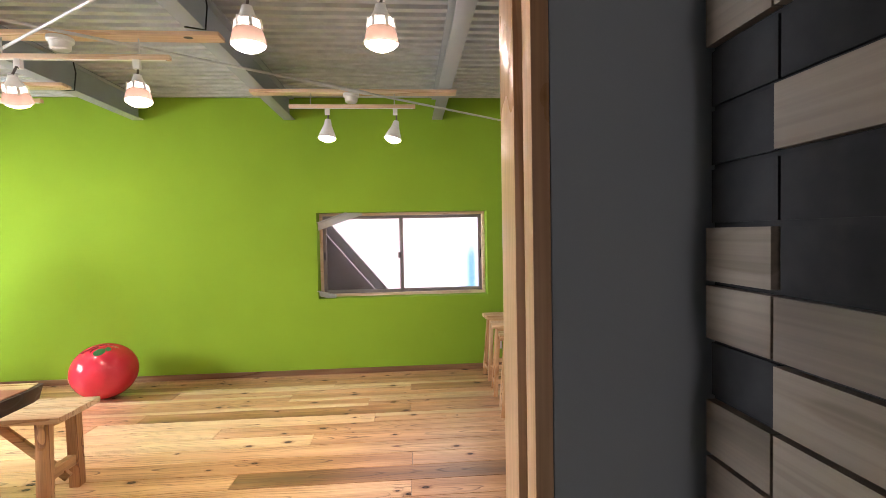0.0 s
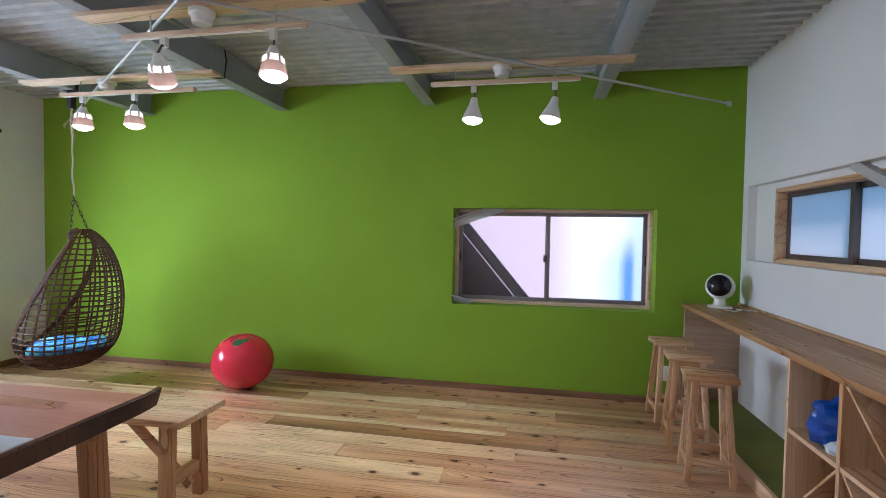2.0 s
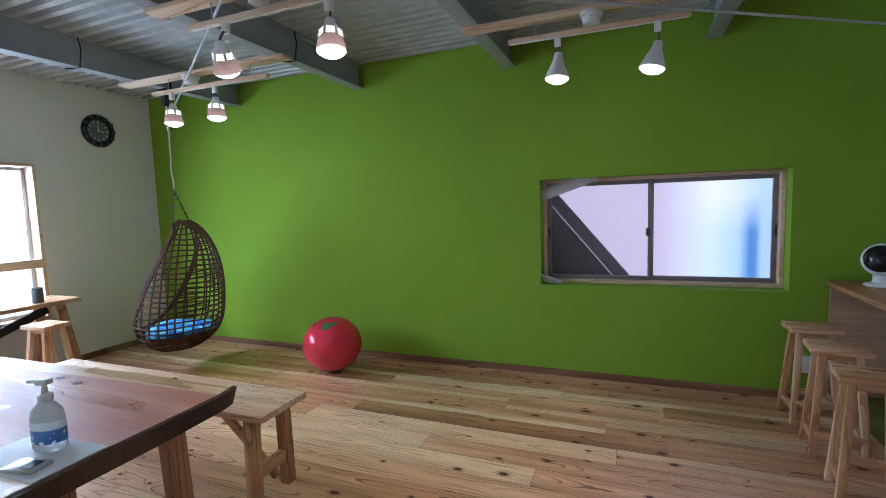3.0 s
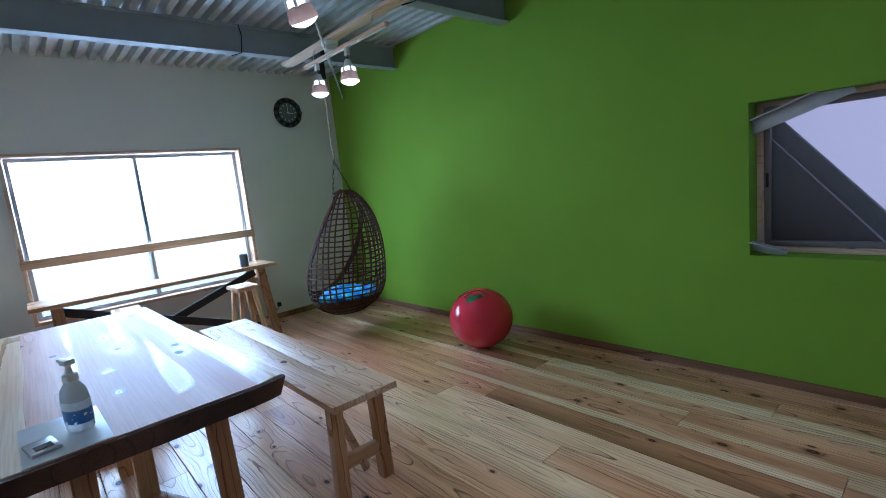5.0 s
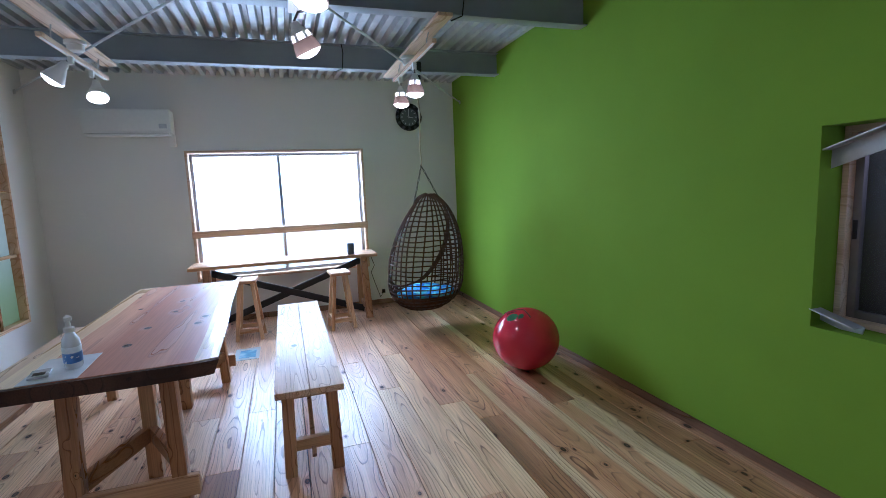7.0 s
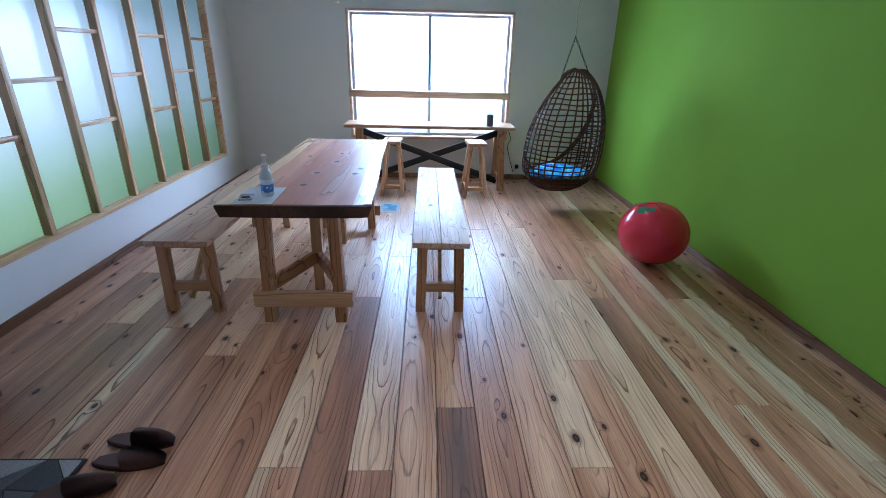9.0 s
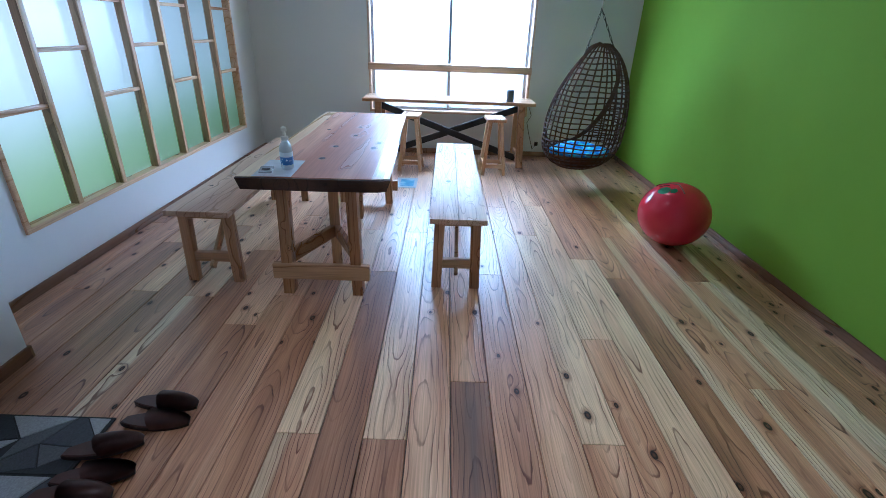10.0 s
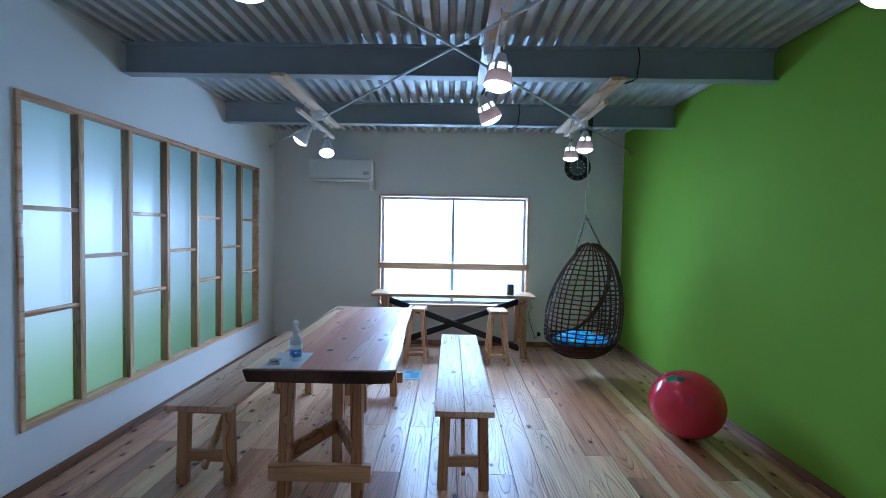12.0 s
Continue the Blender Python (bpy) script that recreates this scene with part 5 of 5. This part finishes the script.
# slippers
LEATHER = plain("brown leather", (0.085, 0.032, 0.024), 0.36, 0.0, 0.35, 40.0)
SOLE = plain("dark sole", (0.03, 0.016, 0.013), 0.7)
def outline(u):
    """Half-width of a slipper, u 0 heel to 1 toe."""
    return 0.036 * math.sin(math.pi * min(1, max(0.0, u * 0.96 + 0.02))) ** 0.42 * (1 + 0.25 * u - 0.05 * math.cos(6 * u))
def slipper():
    s = base("slipper", (0, 0, 0), "dark brown leather slipper beside the mat", "slipper", "slippers by the door")
    L = 0.255
    bm = bmesh.new()
    n = 24
    for z, grow, top in ((0.0, 1.0, None),):
        lo, hi = [], []
        loop = [(k / n, 1) for k in range(n + 1)] + [(1 - k / n, -1) for k in range(1, n)]
        for u, sd in loop:
            lo.append(bm.verts.new((sd * outline(u), (u - 0.5) * L, 0.0)))
            hi.append(bm.verts.new((sd * outline(u) * 1.03, (u - 0.5) * L, 0.016)))
        bm.faces.new(lo[::-1]), bm.faces.new(hi)
        for k in range(len(lo)):
            bm.faces.new((lo[k], lo[(k + 1) % len(lo)], hi[(k + 1) % len(lo)], hi[k]))
    part("sole", bm, SOLE, s)
    bm = bmesh.new()
    rows = []
    for i in range(13):
        u = 0.48 + 0.52 * i / 12
        w = outline(u) * 1.06
        h = 0.046 * math.sqrt(max(0.02, 1 - ((u - 0.48) / 0.525) ** 2.4))
        rows.append([bm.verts.new((w * math.cos(a), (u - 0.5) * L - (0.02 * math.sin(a) if i == 0 else 0), 0.012 + h * math.sin(a) ** 0.8)) for a in [math.pi * k / 12 for k in range(13)]])
    for p, q in zip(rows, rows[1:]):
        for k in range(12):
            bm.faces.new((p[k], p[k + 1], q[k + 1], q[k])).smooth = True
    bmesh.ops.solidify(bm, geom=bm.faces[:], thickness=0.003)
    part("upper", bm, LEATHER, s, "rounded leather upper")
    bm = bmesh.new()
    loop = [(k / n, 1) for k in range(n + 1)] + [(1 - k / n, -1) for k in range(1, n)]
    a = [bm.verts.new((sd * outline(u) * 0.97, (u - 0.5) * L * 0.98, 0.0163)) for u, sd in loop]
    b = [bm.verts.new((sd * outline(u) * 0.9, (u - 0.5) * L * 0.96, 0.021)) for u, sd in loop]
    bm.faces.new(b)
    for k in range(len(a)):
        bm.faces.new((a[k], a[(k + 1) % len(a)], b[(k + 1) % len(a)], b[k]))
    part("insole", bm, LEATHER, s, "padded leather insole")
    return s
sl = slipper()
sl.matrix_world = pose(-0.625, 1.637, 0.0005, 0, 0, -2)
for x, yy, z, turn in ((-0.527, 1.648, 0.0005, 3), (-0.388, 1.544, 0.0135, 18), (-0.272, 1.585, 0.0135, 14), (-0.195, 1.565, 0.0135, 4), (-0.09, 1.555, 0.0135, 6)):
    copy_thing(sl, pose(x, yy, z, 0, 0, turn))

# ---- cables on the beams ----
for x, yy, z0 in ((BEAMS[1] + 0.056, 3.93, SOFFIT - 0.005), (BEAMS[0] + 0.056, 3.35, SOFFIT - 0.005), (BEAMS[2] + 0.056, 2.86, SOFFIT - 0.005)):
    solid("ceiling_cable", tube(bm_new(), [(x - 0.004, yy, DECK - 0.002), (x + 0.004, yy + 0.01, DECK - 0.08), (x - 0.002, yy - 0.005, z0), (x - 0.03, yy - 0.03, z0 - 0.006), (x - 0.09, yy - 0.05, z0 - 0.004)], 0.0045, 6), BLACK_PLASTIC, "thin black cable looped over the steel beam", "cable", group="ceiling cables")

# ---- tile strips on the entrance wall ----
TILE_DARK = plain("black slate strip", (0.005, 0.0055, 0.0065), 0.75, 0.0, 0.3, 25.0)
TILE_PALE = wood("pale wood strip", (0.30, 0.25, 0.19), (0.26, 0.21, 0.16), (0.19, 0.15, 0.10), "y", 0.6, 3, 0.1)
strips = base("wall_tiles", (0.496, 0.03, -0.034), "wall cladding of black and pale wooden strips", "wall cladding", kind="structure")
r3 = random.Random(5)
lengths = [-0.55, -0.32, -0.09, 0.13, 0.345, 0.567, 0.654]
STRIP = 0.0575
meshes = {}
fixed = {(-1, 5): 1, (-1, 4): 1, (0, 5): 0, (0, 4): 0, (1, 5): 0, (1, 4): 1, (2, 5): 0, (2, 4): 0, (3, 5): 1, (3, 4): 0, (4, 5): 1, (4, 4): 1, (5, 5): 0, (5, 4): 1, (6, 5): 1, (6, 4): 1, (7, 5): 1, (7, 4): 1, (8, 5): 1, (8, 4): 0}
for row in range(-12, 26):
    z1 = 1.551 - STRIP * row
    for c in range(6):
        pale = fixed.get((row, c), int(r3.random() < 0.5))
        if (c, pale) not in meshes:
            bm = bmesh.new()
            box(bm, (-0.022 - 0.006 * pale, lengths[c] + 0.0015, 0.0045), (0.0, lengths[c + 1] - 0.0015, STRIP - 0.0005))
            meshes[c, pale] = mesh_of("strip", bm, TILE_PALE if pale else TILE_DARK)
        ob = new("strip", meshes[c, pale])
        ob.parent = strips
        ob.location = (0, 0, z1 - STRIP)
part("backing", boxes(((-0.018, -0.55, 0.05), (-0.0005, 0.654, 2.24))), TILE_DARK, strips, "dark backing board")

# ---- floor planks ----
PLANK, SEAM = 0.1667, 2.449
r4 = random.Random(21)
# how dark, sapwood along the south edge, sapwood along the north edge, how knotty
# the pale, very knotty boards have the west wall's glare in their tone
BOARDS = {"cream": (0.06, 0.0, 0.0, 0.15), "pink": (0.33, 0.0, 0.0, 0.2), "rose": (0.45, 0.0, 0.0, 0.22), "orange": (0.38, 0.0, 0.0, 0.30), "brown": (0.60, 0.0, 0.0, 0.3), "dark": (0.70, 0.0, 0.0, 0.3),
          "walnut": (0.80, 0.0, 0.0, 0.05), "edged": (0.50, 0.42, 0.0, 0.2), "rimmed": (0.48, 0.0, 0.5, 0.2), "knotty": (0.50, 0.0, 0.0, 0.75), "glare_knotty": (0.26, 0.0, 0.0, 0.7), "split": (0.62, 0.5, 0.0, 0.2)}
# from west to east, board by board, with the joints between them
LAID = {-12: ("brown", -2.5, "knotty"), -11: ("knotty", -1.5, "brown"), -10: ("glare_knotty", -2.16, "brown", -0.17, "brown"), -9: ("glare_knotty", -1.5, "dark", 0.49, "brown"), -8: ("glare_knotty", -2.5, "brown", -0.5, "rose"),
        -7: ("glare_knotty", -1.46, "edged", 0.54, "rose"), -6: ("glare_knotty", -2.08, "brown", -0.08, "rose"), -5: ("glare_knotty", -2.75, "glare_knotty", -1.2, "brown"), -4: ("glare_knotty", -1.5, "rose"), -3: ("glare_knotty", -2.16, "brown", -0.16, "dark"),
        -2: ("orange", -2.5, "cream", -0.5, "edged"), -1: ("pink", -1.83, "dark", 0.17, "brown"), 0: ("pink", -2.48, "cream", -0.483, "brown"), 1: ("pink", -3.16, "orange", 0.16, "rose"), 2: ("pink", -2.82, "orange", -0.817, "walnut"),
        3: ("pink", -1.83, "rose", 0.17, "pink"), 4: ("pink", -3.1, "pink", 0.83, "rose"), 5: ("pink", -2.49, "cream", -0.489, "orange"), 6: ("rose", -3.16, "cream", -1.165, "orange", 0.83, "pink"), 7: ("brown", -2.1, "cream", -0.1, "rimmed"),
        8: ("rose", -1.835, "dark", 0.165, "brown"), 9: ("brown", -2.5, "edged", -0.17, "rimmed"), 10: ("rimmed", -2.83, "rimmed", -0.83, "edged"), 11: ("brown", -1.83, "rimmed", 0.17, "brown"), 12: ("knotty", -2.51, "split", -0.51, "edged"),
        13: ("knotty", -1.17, "knotty"), 14: ("knotty", -1.83, "knotty")}
plank_meshes = {}
for row in range(math.floor((SOUTH - SEAM) / PLANK), math.ceil((NORTH - SEAM) / PLANK)):
    ya, yb = max(SEAM + row * PLANK, SOUTH), min(SEAM + (row + 1) * PLANK, NORTH)
    laid = LAID[row]
    ends = [WEST, *laid[1::2], EAST]
    for x0, x1, board in zip(ends, ends[1:], laid[::2]):
        key = (round(x1 - x0, 3), round(yb - ya, 3))
        if key not in plank_meshes:
            l, w, t = x1 - x0 - 0.0020, yb - ya - 0.0036, 0.022
            bm = bmesh.new()
            rings = [[bm.verts.new(p) for p in ((e, e, z), (l - e, e, z), (l - e, w - e, z), (e, w - e, z))] for e, z in ((0.0, -t), (0.0, -0.002), (0.0011, 0.0))]
            for p, q in zip(rings, rings[1:]):
                for k in range(4):
                    bm.faces.new((p[k], p[(k + 1) % 4], q[(k + 1) % 4], q[k]))
            bm.faces.new(rings[-1]), bm.faces.new(rings[0][::-1])
            plank_meshes[key] = mesh_of("plank", bm, CEDAR)
        ob = new("plank", plank_meshes[key])
        ob.parent = floor
        ob.location = (x0 + 0.0010, ya + 0.0018, 0)
        dark, south_sap, north_sap, knotty = BOARDS[board]
        ob.color = (min(1.0, max(0.0, dark + r4.uniform(-0.05, 0.05))), south_sap, north_sap, knotty)
# planks run on through the doorway
for k in range(5):
    bm = boxes(((-0.70, -0.15, -0.022), (0.50, 0.0145, 0.0)))
    ob = part("plank", bm, CEDAR, floor)
    ob.location = (0.0, 0.483 - k * 0.1667, 0.0)
    ob.color = (0.5 + 0.05 * (k % 3), 0.0, 0.0, 0.1)
